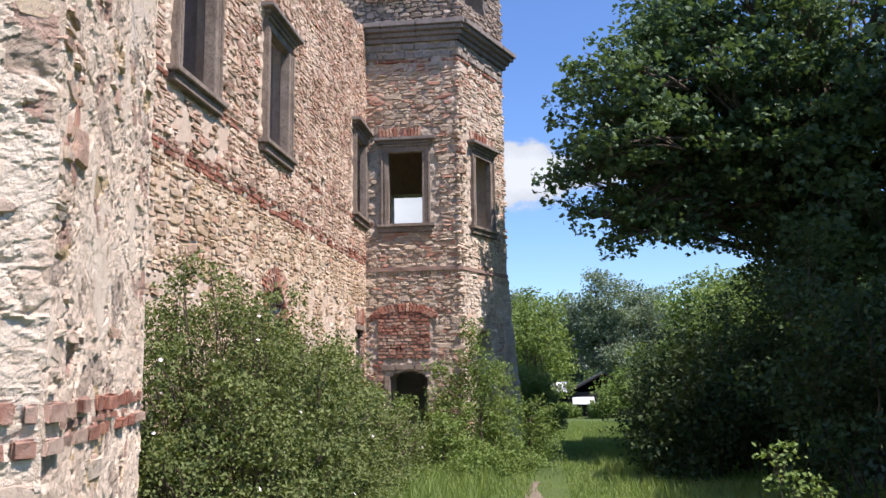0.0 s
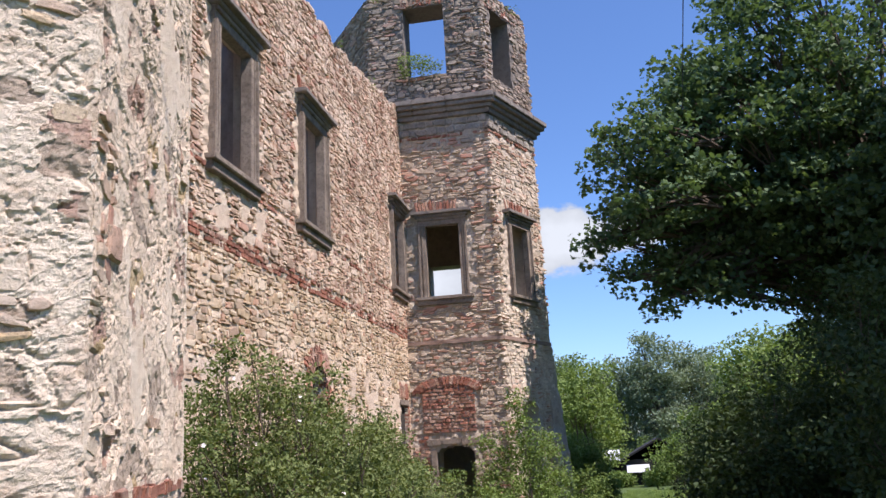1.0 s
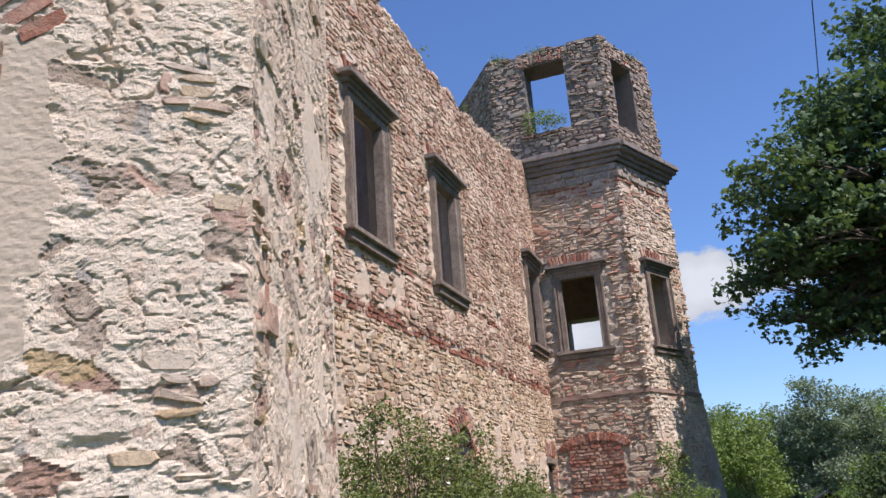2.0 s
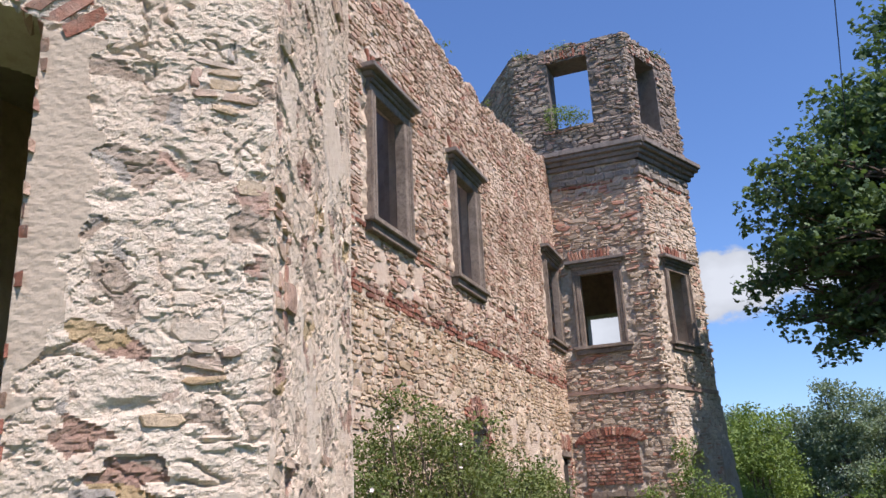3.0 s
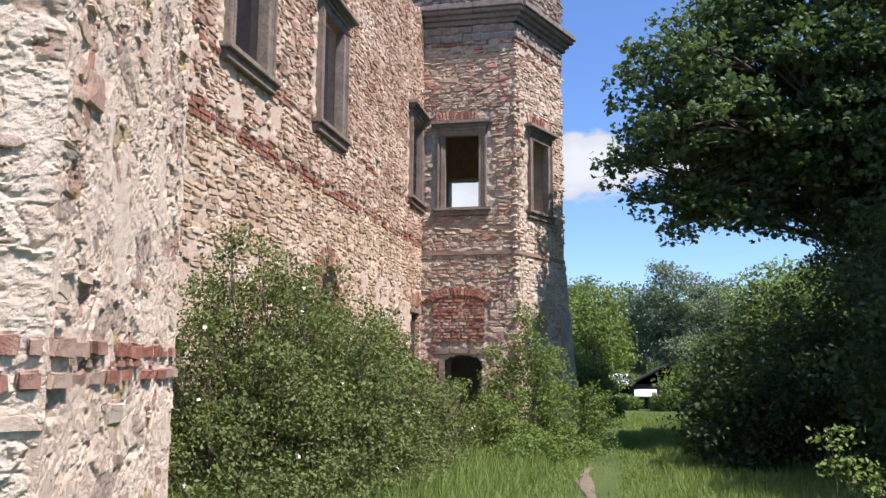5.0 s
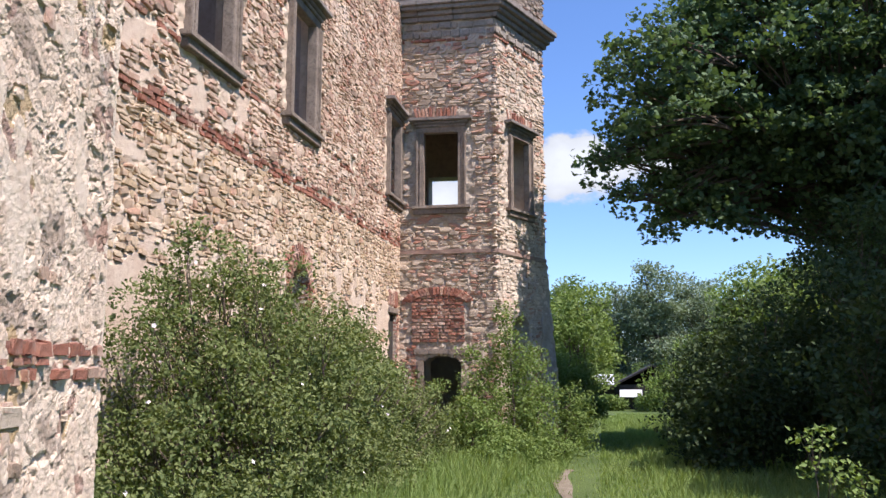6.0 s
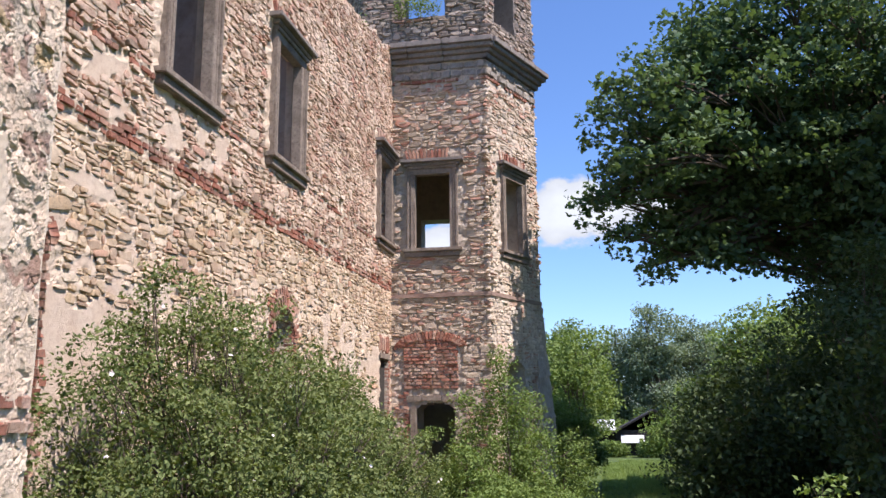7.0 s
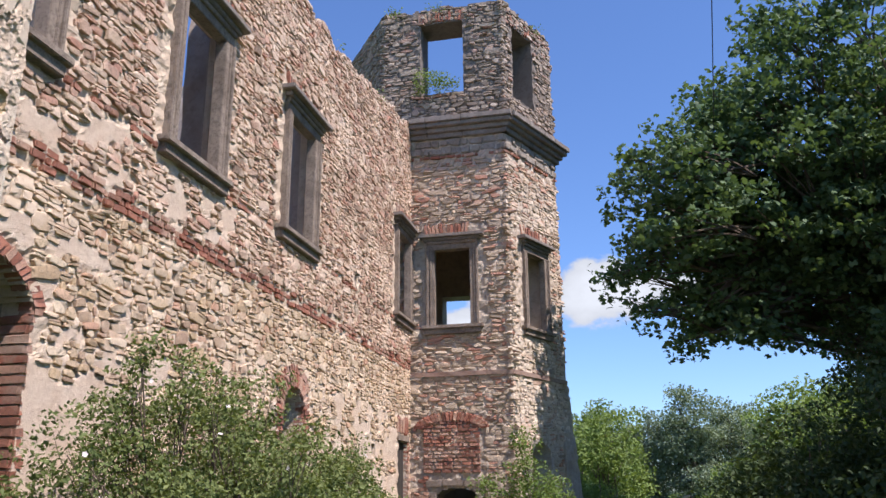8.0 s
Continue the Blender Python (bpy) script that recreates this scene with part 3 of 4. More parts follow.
def in_band(u, z):
    return 4.12 < z < 4.3 or (5.0 < z < 5.12 and not any(g.u0 - 0.1 < u < g.u1 + 0.1 for g in mains))


lay_stones(wall_main, 27.8, 0.0, lambda u: 4.16, pad_gaps + holes, (0.045, 0.13), (0.07, 0.26), (0.006, 0.024), (stone_wall, stone_wall_piece), 21,
           lambda u, z: 15.5 < u < 19.5 and 2.4 < z, 12.7, 0.01, lambda u, z: in_band(u, z) or on_plaster(u, z))
lay_stones(wall_main, 27.8, 4.32, wall_top, pad_gaps + holes, (0.04, 0.1), (0.08, 0.25), (0.008, 0.03), (stone_upper, stone_upper_piece), 22,
           lambda u, z: 16.5 < u < 19.5 and z < 6.5, 12.7, 0.01, lambda u, z: in_band(u, z) or on_plaster(u, z))
for z, miss in ((4.13, 0.16), (4.208, 0.1), (4.284, 0.6)):
    brick_course(wall_main, 13.0, 27.8, z, 0.066, 0.21, 0.02, miss)
for a, b in ((13, 14.3), (15.85, 17.38), (18.9, 20.45), (21.95, 26.35)):
    brick_course(wall_main, a, b, 5.03, 0.06, 0.21, 0.02, 0.25)
brick_arch(wall_main, niche, 0.22)
brick_arch(wall_main, Gap(niche.u0 - 0.22, niche.u1 + 0.22, 1.2, niche.z1 + 0.22, 0.5), 0.12, 0.015, 0.5, 2.7)
brick_jamb(wall_main, niche.u0, 1.3, 2.7, -1)
brick_jamb(wall_main, niche.u1, 1.3, 2.7, 1)
brick_flat_arch(wall_main, side_win.u0 - 0.12, side_win.u1 + 0.14, 2.72, 0.36, fan=0.1)
part("lintel", box_bm([(side_win.u0 - 0.1, side_win.u1 + 0.1, -0.3, 0.03, 2.58, 2.7)], 0.01), frame_stone, wall_main)
brick_jamb(wall_main, side_win.u1, 0.5, 2.55, 1)
# near-black panel added in the side window to stand for its shade
dark_fill, N_b, L_b, bsdf_b = material("opening_shade", 0.9)
L_b(blend(N_b, L_b, noise_node(N_b, L_b, N_b("ShaderNodeNewGeometry").outputs["Position"], 12).outputs["Fac"], (0.03, 0.027, 0.025), (0.075, 0.065, 0.055)), bsdf_b.inputs["Base Color"])
# no real shutter: only holds the strips of the added dark panel
shutter = new("shutter")
shutter.parent = wall_main
for k in range(4):
    part("shade_strip", box_bm([(side_win.u0 + 0.155 * k + 0.004, side_win.u0 + 0.155 * k + 0.15, -0.1 - 0.004 * (k % 2), -0.07, 0.6, 2.57)], 0.004), dark_fill, shutter)
brick_arch(wall_main, big_arch, 0.15, 0.004)
z = -0.2
while z < 2.9:
    w = brick_rng.choice((0.05, 0.08, 0.07, 0.12)) if z < 2.0 else 0.045
    brick(wall_main, big_arch.u1 + w / 2 - 0.02, z + 0.04, w, 0.072, 0.32, 0.004)
    z += 0.082


def rough_wall(name, x, y, heading, length, z0, top, thick, gaps, mat, label):
    return tagged(slab(name, wall_pose(x, y, heading), length, z0, top, thick, gaps, 0.25, 0.04, mat, 3), label, "wall", kind="structure")


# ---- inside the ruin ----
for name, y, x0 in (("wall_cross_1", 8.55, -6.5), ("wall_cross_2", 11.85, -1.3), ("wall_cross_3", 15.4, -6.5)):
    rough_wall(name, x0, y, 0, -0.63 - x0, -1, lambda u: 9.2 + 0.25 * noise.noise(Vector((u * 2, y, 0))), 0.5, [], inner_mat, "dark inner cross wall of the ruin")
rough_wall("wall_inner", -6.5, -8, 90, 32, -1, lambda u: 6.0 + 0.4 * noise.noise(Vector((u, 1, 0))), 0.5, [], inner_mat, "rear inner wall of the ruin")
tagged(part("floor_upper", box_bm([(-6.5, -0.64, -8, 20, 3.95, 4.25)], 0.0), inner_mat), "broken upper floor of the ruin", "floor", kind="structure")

# ---- the polygonal tower ----
TOWER = [(-0.7, 19.75), (2.28, 19.75), (3.22, 21.97), (1.75, 24.0), (-1.05, 24.0), (-2.4, 21.97)]


def tower_top(k):
    def top(u):
        base = 13.2 if k in (0, 1, 5) else 11.5
        return base + 0.12 * noise.noise(Vector((u * 2.3, k * 5, 0))) + 0.06 * noise.noise(Vector((u * 7, k * 5, 2)))
    return top


t1, t1_up = Gap(1.08, 2.27, 4.97, 7.06), Gap(0.93, 2.0, 10.84, 12.78)
t2, t2_up = Gap(0.55, 1.72, 4.97, 7.06), Gap(0.45, 1.45, 10.75, 12.7)
door = Gap(1.28, 2.15, -1.0, 1.64, 0.16)
tower_gaps = {0: [t1, t1_up, door], 1: [t2, t2_up, Gap(0.7, 1.55, -0.4, 2.6, 0.3)], 3: [Gap(0.8, 1.85, 4.9, 6.66)], 5: []}
tower = empty("corner_tower", pose(0, 0, 0), "polygonal ruined corner tower of grey rubble stone with a stone cornice", "tower")
T_LEN = []
for k in range(6):
    (ax, ay), (bx, by) = TOWER[k], TOWER[(k + 1) % 6]
    length = math.hypot(bx - ax, by - ay)
    T_LEN.append(length)
    m = wall_pose(ax, ay, math.degrees(math.atan2(by - ay, bx - ax)))
    gaps = tower_gaps.get(k, [])
    # above 10.08 the mortar is darkened, painting shade into the window reveals
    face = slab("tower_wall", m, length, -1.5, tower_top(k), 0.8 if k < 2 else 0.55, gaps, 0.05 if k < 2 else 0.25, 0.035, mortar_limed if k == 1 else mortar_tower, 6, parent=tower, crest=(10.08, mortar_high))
    face.matrix_basis = m
    if k > 1 and k != 5:
        continue
    pads = [Gap(g.u0 - 0.08, g.u1 + 0.08, g.z0 - 0.06, g.z1 + 0.4) if g in (t1, t2) else g for g in gaps]
    if k == 0:
        pads += [Gap(0.95, 2.26, -1, 3.1, 0.25)]
    if k == 0:
        lay_stones(face, length + 0.03, -0.9, lambda u: 4.0, pads, (0.05, 0.125), (0.1, 0.34), (0.01, 0.034), (stone_tower, stone_tower_piece), 39, None, -0.03, 0.01)
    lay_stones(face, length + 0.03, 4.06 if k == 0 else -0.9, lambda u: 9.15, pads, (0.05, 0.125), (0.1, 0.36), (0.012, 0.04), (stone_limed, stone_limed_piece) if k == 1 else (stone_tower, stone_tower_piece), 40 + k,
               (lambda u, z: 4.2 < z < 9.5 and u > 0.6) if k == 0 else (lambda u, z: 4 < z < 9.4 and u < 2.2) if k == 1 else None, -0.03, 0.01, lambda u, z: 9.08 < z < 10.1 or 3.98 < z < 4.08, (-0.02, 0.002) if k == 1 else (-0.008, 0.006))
    lay_stones(face, length + 0.03, 10.08, tower_top(k), pads, (0.05, 0.12), (0.1, 0.34), (0.012, 0.045), (stone_high, stone_high_piece), 60 + k, (lambda u, z: u > 0.6) if k < 2 else None, -0.03, 0.01)
    for g in gaps:
        if g in (t1, t2):
            stone_window(face, g, 0.19, 0.2)
            brick_flat_arch(face, g.u0 - 0.02, g.u1 + 0.02, g.z1 + 0.17, 0.27)
        elif g in (t1_up, t2_up):
            brick_flat_arch(face, g.u0 - 0.05, g.u1 + 0.05, g.z1 + 0.02, 0.3, fan=0.1)
    part("string_course", box_bm([(-0.02, length + 0.03, -0.05, 0.045, 3.98, 4.07)], 0.0, 0.014, 14), string_stone, face, "thin worn string course")
    # cornice: a fascia, a cavetto and a projecting top
    lo = 0.7 if k == 0 else -0.1 if k == 1 else 0
    if k < 2:
        ends = (0.06, 0.1, 0.16, 0.19) if k == 0 else (0.1, 0.15, 0.22, 0.26)
        cuts = [lo] + ([1.12, 1.98] if k == 0 else [0.62, 1.35, 1.9]) + [length]
        for a, b in zip(cuts, cuts[1:]):
            reach = [e if b == length else -0.005 for e in ends]
            part("cornice_block", box_bm([(a, b + reach[0], -0.1, 0.09, 9.62, 9.74), (a, b + reach[1], -0.1, 0.17, 9.74, 9.85),
                                          (a, b + reach[2], -0.1, 0.27, 9.85, 9.95), (a, b + reach[3], -0.1, 0.33, 9.95, 10.08)], 0.014), cornice_stone, face, "weathered moulded stone cornice block")
        # squared frieze stones under the cornice, on a course of brick; their colour includes its shade
        for row, (z0, tall) in enumerate(((9.2, 0.2), (9.41, 0.2))):
            u = lo + 0.12 * row
            while u < length:
                w = min(brick_rng.uniform(0.13, 0.42), length + 0.03 - u)
                part("frieze_stone", box_bm([(u, u + max(0.05, w - 0.015), -0.1, 0.035 + brick_rng.uniform(-0.02, 0.02), z0 + brick_rng.uniform(0, 0.02), z0 + tall - brick_rng.uniform(0.01, 0.05))], 0.02, 0.02), frieze_stone, face)
                u += w
        brick_course(face, lo, length, 9.12, 0.066, 0.25, 0.04, 0.1)
    if k == 0:
        z = 1.95
        while z < 2.96:
            brick_course(face, 0.99, 2.24, z, 0.064, 0.25, 0.036, 0.0)
            z += 0.077
        brick_arch(face, Gap(0.99, 2.24, 1.9, 3.02, 0.16), 0.2, 0.05, 0.1, math.pi - 0.1)
        part("slot", box_bm([(1.42, 1.84, -0.02, 0.012, 2.86, 2.95)], 0.01), cornice_stone, face)
        part("door_lintel", box_bm([(1.05, 1.4, -0.3, 0.035, 1.66, 1.8), (1.41, 1.85, -0.3, 0.04, 1.68, 1.8), (1.86, 2.28, -0.3, 0.035, 1.66, 1.8)], 0.012), frame_stone, face, "segmental stone door lintel")
        part("door_jamb", box_bm([(1.14, 1.28, -0.3, 0.035, -0.8, 1.55)], 0.012), frame_stone, face)
        brick_jamb(face, 1.12, -0.5, 1.9, -1)
# flared buttress at the outer corner
bm = bmesh.new()
for z, k in ((-1.5, 1.0), (1.3, 0.82), (3.9, 0.45), (4.3, 0.2)):
    for x, y in ((-0.55, -0.3), (0.38, -0.3), (0.38, 0.6), (-0.55, 0.6)):
        bm.verts.new((x * k, y * k, z))
bm.verts.ensure_lookup_table()
for lay in range(3):
    for i in range(4):
        j = (i + 1) % 4
        bm.faces.new([bm.verts[lay * 4 + a] for a in (i, j)] + [bm.verts[lay * 4 + 4 + a] for a in (j, i)])
bm.faces.new([bm.verts[12 + i] for i in range(4)])
bmesh.ops.subdivide_edges(bm, edges=bm.edges[:], cuts=22, use_grid_fill=True)
for v in bm.verts:
    v.co += noise.noise_vector(v.co * 4) * 0.04 + noise.noise_vector(Vector((v.co.x * 6, v.co.y * 6, v.co.z * 13))) * 0.035
ob = part("buttress", bm, mortar_tower, tower, "battered rendered corner buttress")
ob.matrix_basis = pose(3.0, 22.0, 0, 0, 0, -22)
part("tower_floor", box_bm([(-1.2, 2.3, 20.2, 23.6, 8.2, 8.5)], 0), inner_mat, tower)

# ---- the near polygonal bay ----
P_TOP = 6.0
CORNER = Vector((2.76, 3.1))
bay = empty("entrance_bay", pose(0, 0, 0), "angled entrance bay of limewashed rubble with a brick band and arch", "bay")
F_LEN, S_LEN = 3.88, 2.19
front_m = wall_pose(CORNER.x - F_LEN * 0.7071, CORNER.y - F_LEN * 0.7071, 45)
side_m = wall_pose(CORNER.x, CORNER.y, 110)
bay_arch = Gap(1.23, F_LEN - 0.88, -0.5, 3.46, 0.1)
def near_band(u, z):
    return 1.34 < z < 1.57


def bare(u, z, limit=-0.2):
    """Where lime still covers the stones."""
    return noise.noise(Vector((u * 2.6, 7, z * 3.4))) > limit


def near_plaster(u, z):
    return u < F_LEN - 0.66 - 0.25 * max(0, 2.6 - z) + 0.12 * noise.noise(Vector((z * 3, 1, 0))) + 0.07 * noise.noise(Vector((z * 11, u * 11, 4))) and 1.8 < z < 3.34


def flank_render(u, z):
    """Smooth render left standing on the bay's flank."""
    return noise.noise(Vector((u * 1.8, 3, z * 1.5))) + 0.35 * noise.noise(Vector((u * 8, 1, z * 8))) > 0.34 and z > 1.65


near = slab("bay_wall", front_m, F_LEN, -0.3, lambda u: P_TOP, 0.5, [bay_arch], 0.0085, 0.026, mortar_pier, 24, 2.78, parent=bay, layer=1.5, pitted=True, zone=near_plaster, zone_mat=plaster, cell=(5, 8), tones=BARE)
rest = slab("bay_wall", front_m, 2.78, -0.6, lambda u: P_TOP, 0.5, [bay_arch], 0.1, 0.02, mortar_pier, 4, parent=bay)
rest.matrix_basis = front_m
near.matrix_basis = front_m
flank = slab("bay_wall", side_m, S_LEN, -0.3, lambda u: P_TOP, 0.5, [], 0.012, 0.022, mortar_flank, 20, parent=bay, layer=1.2, pitted=True, cell=(5, 8), tones=BARE_MORE, zone=flank_render, zone_mat=lime_sheet)
flank.matrix_basis = side_m
end = slab("bay_wall", wall_pose(CORNER.x - 0.342 * S_LEN, CORNER.y + 0.9397 * S_LEN, 180), 1.95, -0.6, lambda u: P_TOP, 0.5, [], 0.15, 0.03, mortar_pier, 6, parent=bay)
end.matrix_basis = wall_pose(CORNER.x - 0.342 * S_LEN, CORNER.y + 0.9397 * S_LEN, 180)
part("bay_vault", box_bm([(-0.2, 1.7, 1.3, 5.0, 4.3, 4.6)], 0), inner_mat, bay)
arch_pad = [Gap(bay_arch.u0 - 0.1, bay_arch.u1 + 0.1, -0.5, 3.66, 0.2), Gap(2.9, 3.32, 3.26, 3.72)]


lay_stones(near, F_LEN - 0.02, -0.3, lambda u: P_TOP, arch_pad, (0.045, 0.11), (0.06, 0.2), (0.012, 0.028), (stone_pier, stone_pier_piece), 70, lambda u, z: z < 4.2, 2.78, 0.01,
           lambda u, z: near_band(u, z) or near_plaster(u, z) or bare(u, z, -0.4), (-0.026, -0.01))
lay_stones(flank, S_LEN, -0.3, lambda u: P_TOP, [], (0.045, 0.11), (0.06, 0.2), (0.012, 0.032), (stone_flank, stone_flank_piece), 71, lambda u, z: z < 4.2, 0.02, 0.01, lambda u, z: near_band(u, z) or flank_render(u, z) or bare(u, z + 3, -0.32), (-0.024, -0.012))
for z, tall, long, miss in ((1.378, 0.06, 0.22, 0.0), (1.446, 0.03, 0.13, 0.45), (1.482, 0.064, 0.24, 0.0)):
    brick_course(near, 2.98, F_LEN - 0.005, z, tall, long, 0.018, miss)
    brick_course(flank, 0.0, S_LEN, z, tall, long, 0.015, miss + 0.04)
for k in range(7):
    brick(near, 2.74 + 0.068 * k, 3.66 - 0.044 * k, 0.062, 0.22, 0.16, 0.006, radians(20 + 5 * k))
z = -0.3
while z < 3.3:
    w = brick_rng.choice((0.026, 0.0, 0.014, 0.0, 0.034))
    z += 0.082
    if not w:
        continue
    brick(near, bay_arch.u1 + w / 2 - 0.004, z - 0.042, w, 0.06, 0.3, 0.006)


# ---- plants ----
def leaf_mesh(name, centres, sizes, mat, parent, seed, droop=0.3, lobed=False, flat=0.5):
    """Many small leaves as one mesh: folded blades, or lobed stars, facing all ways but mostly upwards."""
    r = np.random.RandomState(seed)
    n = len(centres)
    normal = r.normal(size=(n, 3)) * (1 - flat) + np.array([0.15, -0.1, 1.0]) * flat
    normal /= np.linalg.norm(normal, axis=1)[:, None]
    way = np.cross(normal, r.normal(size=(n, 3)))
    way /= np.linalg.norm(way, axis=1)[:, None] + 1e-9
    side = np.cross(normal, way)
    s = np.asarray(sizes)[:, None]
    if lobed:
        outline = [(0, -0.5, 0), (0.5, -0.15, -0.1), (0.2, 0.05, 0.03), (0.4, 0.38, -0.08), (0, 0.6, -0.12), (-0.4, 0.38, -0.08), (-0.2, 0.05, 0.03), (-0.5, -0.15, -0.1)]
        tris = [(0, 1, 2), (0, 2, 6), (0, 6, 7), (2, 3, 4), (2, 4, 6), (4, 5, 6)]
    else:
        outline = [(0, -0.5, 0), (0.3, 0.0, 0.1), (0, 0.55, -droop * 0.3), (-0.3, 0.0, 0.1)]
        tris = [(0, 1, 2), (0, 2, 3)]
    k = len(outline)
    verts = np.empty((n, k, 3))
    for i, (a, b, c) in enumerate(outline):
        verts[:, i] = centres + s * (a * side + b * way + c * normal)
    faces = (np.arange(n)[:, None, None] * k + np.array(tris)[None]).reshape(-1, 3)
    me = bpy.data.meshes.new(name)
    me.vertices.add(n * k)
    me.vertices.foreach_set("co", verts.reshape(-1))
    me.loops.add(faces.size)
    me.loops.foreach_set("vertex_index", faces.reshape(-1).astype(np.int32))
    me.polygons.add(len(faces))
    me.polygons.foreach_set("loop_start", np.arange(0, faces.size, 3, dtype=np.int32))
    me.update(calc_edges=True)
    me.materials.append(mat)
    ob = new(name, me)
    ob.parent = parent
    return ob


def tube(bm, pts, radii, sides=6):
    rings = []
    for i, p in enumerate(pts):
        p = Vector(p)
        d = (Vector(pts[min(i + 1, len(pts) - 1)]) - Vector(pts[max(i - 1, 0)])).normalized()
        a = d.orthogonal().normalized()
        b = d.cross(a)
        rings.append([bm.verts.new(p + radii[i] * (math.cos(t) * a + math.sin(t) * b)) for t in [2 * math.pi * k / sides for k in range(sides)]])
    for A, B in zip(rings, rings[1:]):
        for k in range(sides):
            bm.faces.new((A[k], A[(k + 1) % sides], B[(k + 1) % sides], B[k]))


def limb(a, b, r, sag=0.1, n=5):
    a, b = Vector(a), Vector(b)
    d = (b - a).length
    out = []
    for i in range(n + 1):
        f = i / n
        p = a.lerp(b, f) + Vector((r.uniform(-1, 1), r.uniform(-1, 1), 0)) * d * 0.04 * (0 < i < n)
        p.z += sag * d * math.sin(math.pi * f)
        out.append(p)
    return out


def plant(name, base, clumps, leaves, size, mat, label, category, seed, trunk=0.05, lobed=False, flat=0.5, fork=0.3, group="", stems=1, crown="crown"):
    """A woody plant: stems and limbs from the base to each clump, and a crown of leaves that thins at the clumps' rims.
    clumps: (x, y, z, rx, ry, rz) in the world."""
    r = random.Random(seed)
    rs = np.random.RandomState(seed)
    thing = empty(name, Matrix.Translation(base), label, category, group=group)
    b = Vector(base)
    bm = bmesh.new()
    top = max(c[2] for c in clumps) - b.z
    if stems == 1:
        crotch = Vector((sum(c[0] for c in clumps) / len(clumps) - b.x, sum(c[1] for c in clumps) / len(clumps) - b.y, 0)) * 0.3 + Vector((0, 0, top * fork))
        tube(bm, limb((0, 0, -0.2), crotch, r, 0, 5), [trunk * (1.25 - 0.09 * i) for i in range(6)], 9)
    weights = []
    for x, y, z, rx, ry, rz in clumps:
        c = Vector((x, y, z)) - b
        if stems == 1:
            start = crotch.lerp(Vector((0, 0, top * 0.75)) + crotch * 0.5, r.random() * 0.7)
        else:
            start = Vector((r.uniform(-0.5, 0.5) * stems * 0.12 + c.x * 0.55, r.uniform(-0.5, 0.5) * stems * 0.12 + c.y * 0.55, -0.1))
        k = trunk * (0.28 if stems == 1 else 0.7)
        tube(bm, limb(start, c, r, 0.06), [k * (1 - 0.14 * i) for i in range(6)], 5)
        for _ in range(4):
            e = c + Vector((r.uniform(-1, 1) * rx, r.uniform(-1, 1) * ry, r.uniform(-0.5, 1) * rz)) * 0.85
            tube(bm, limb(c.lerp(start, 0.25), e, r, 0.05, 3), [k * 0.4, k * 0.3, k * 0.2, k * 0.1], 4)
        weights.append((rx * ry * rz) ** (2 / 3))
    part("trunk" if stems == 1 else "stem", bm, bark, thing)
    weights = np.array(weights) / sum(weights)
    pts = []
    for (x, y, z, rx, ry, rz), w in zip(clumps, weights):
        n = int(leaves * w)
        # sprays: leaves gather about twig ends on and inside the clump's surface
        tw = max(3, n // 26)
        d = rs.normal(size=(tw, 3))
        d /= np.linalg.norm(d, axis=1)[:, None]
        rad = rs.uniform(0.4, 1.35, size=(tw, 1)) ** 0.7
        cen = d * rad * np.array([rx, ry, rz]) + np.array([x, y, z]) - np.array(b)
        own = rs.randint(0, tw, n)
        pts.append(cen[own] + rs.uniform(-1, 1, size=(n, 3)) * size * np.array([2.9, 2.9, 0.9] if lobed else [2.4, 2.4, 1.6]))
    pts = np.concatenate(pts)
    floor_z = -b.z + np.array([ground_z(p[0] + b.x, p[1] + b.y) for p in pts]) if len(pts) < 60000 else -9
    pts = pts[pts[:, 2] > floor_z]
    leaf_mesh(crown, pts, rs.uniform(0.65, 1.25, len(pts)) * size, mat, thing, seed, lobed=lobed, flat=flat)
    return thing


def clump_cloud(seed, count, centre, spread, radius):
    r = random.Random(seed)
    out = []
    while len(out) < count:
        d = Vector((r.uniform(-1, 1), r.uniform(-1, 1), r.uniform(-1, 1)))
        if d.length > 1:
            continue
        k = r.uniform(*radius)
        out.append((centre[0] + d.x * spread[0], centre[1] + d.y * spread[1], centre[2] + d.z * spread[2], k, k, k * 0.75))
    return out


# wild rose thicket against the long wall
ROSE_RIDGE = [(6.5, 0.6), (7.0, 1.05), (7.5, 1.7), (7.9, 2.3), (8.3, 2.65), (8.9, 2.6), (9.4, 2.2), (9.9, 1.85), (10.4, 2.15), (11.0, 2.1), (12.0, 1.8), (13.0, 1.5), (13.8, 0.95), (14.3, 0.5)]


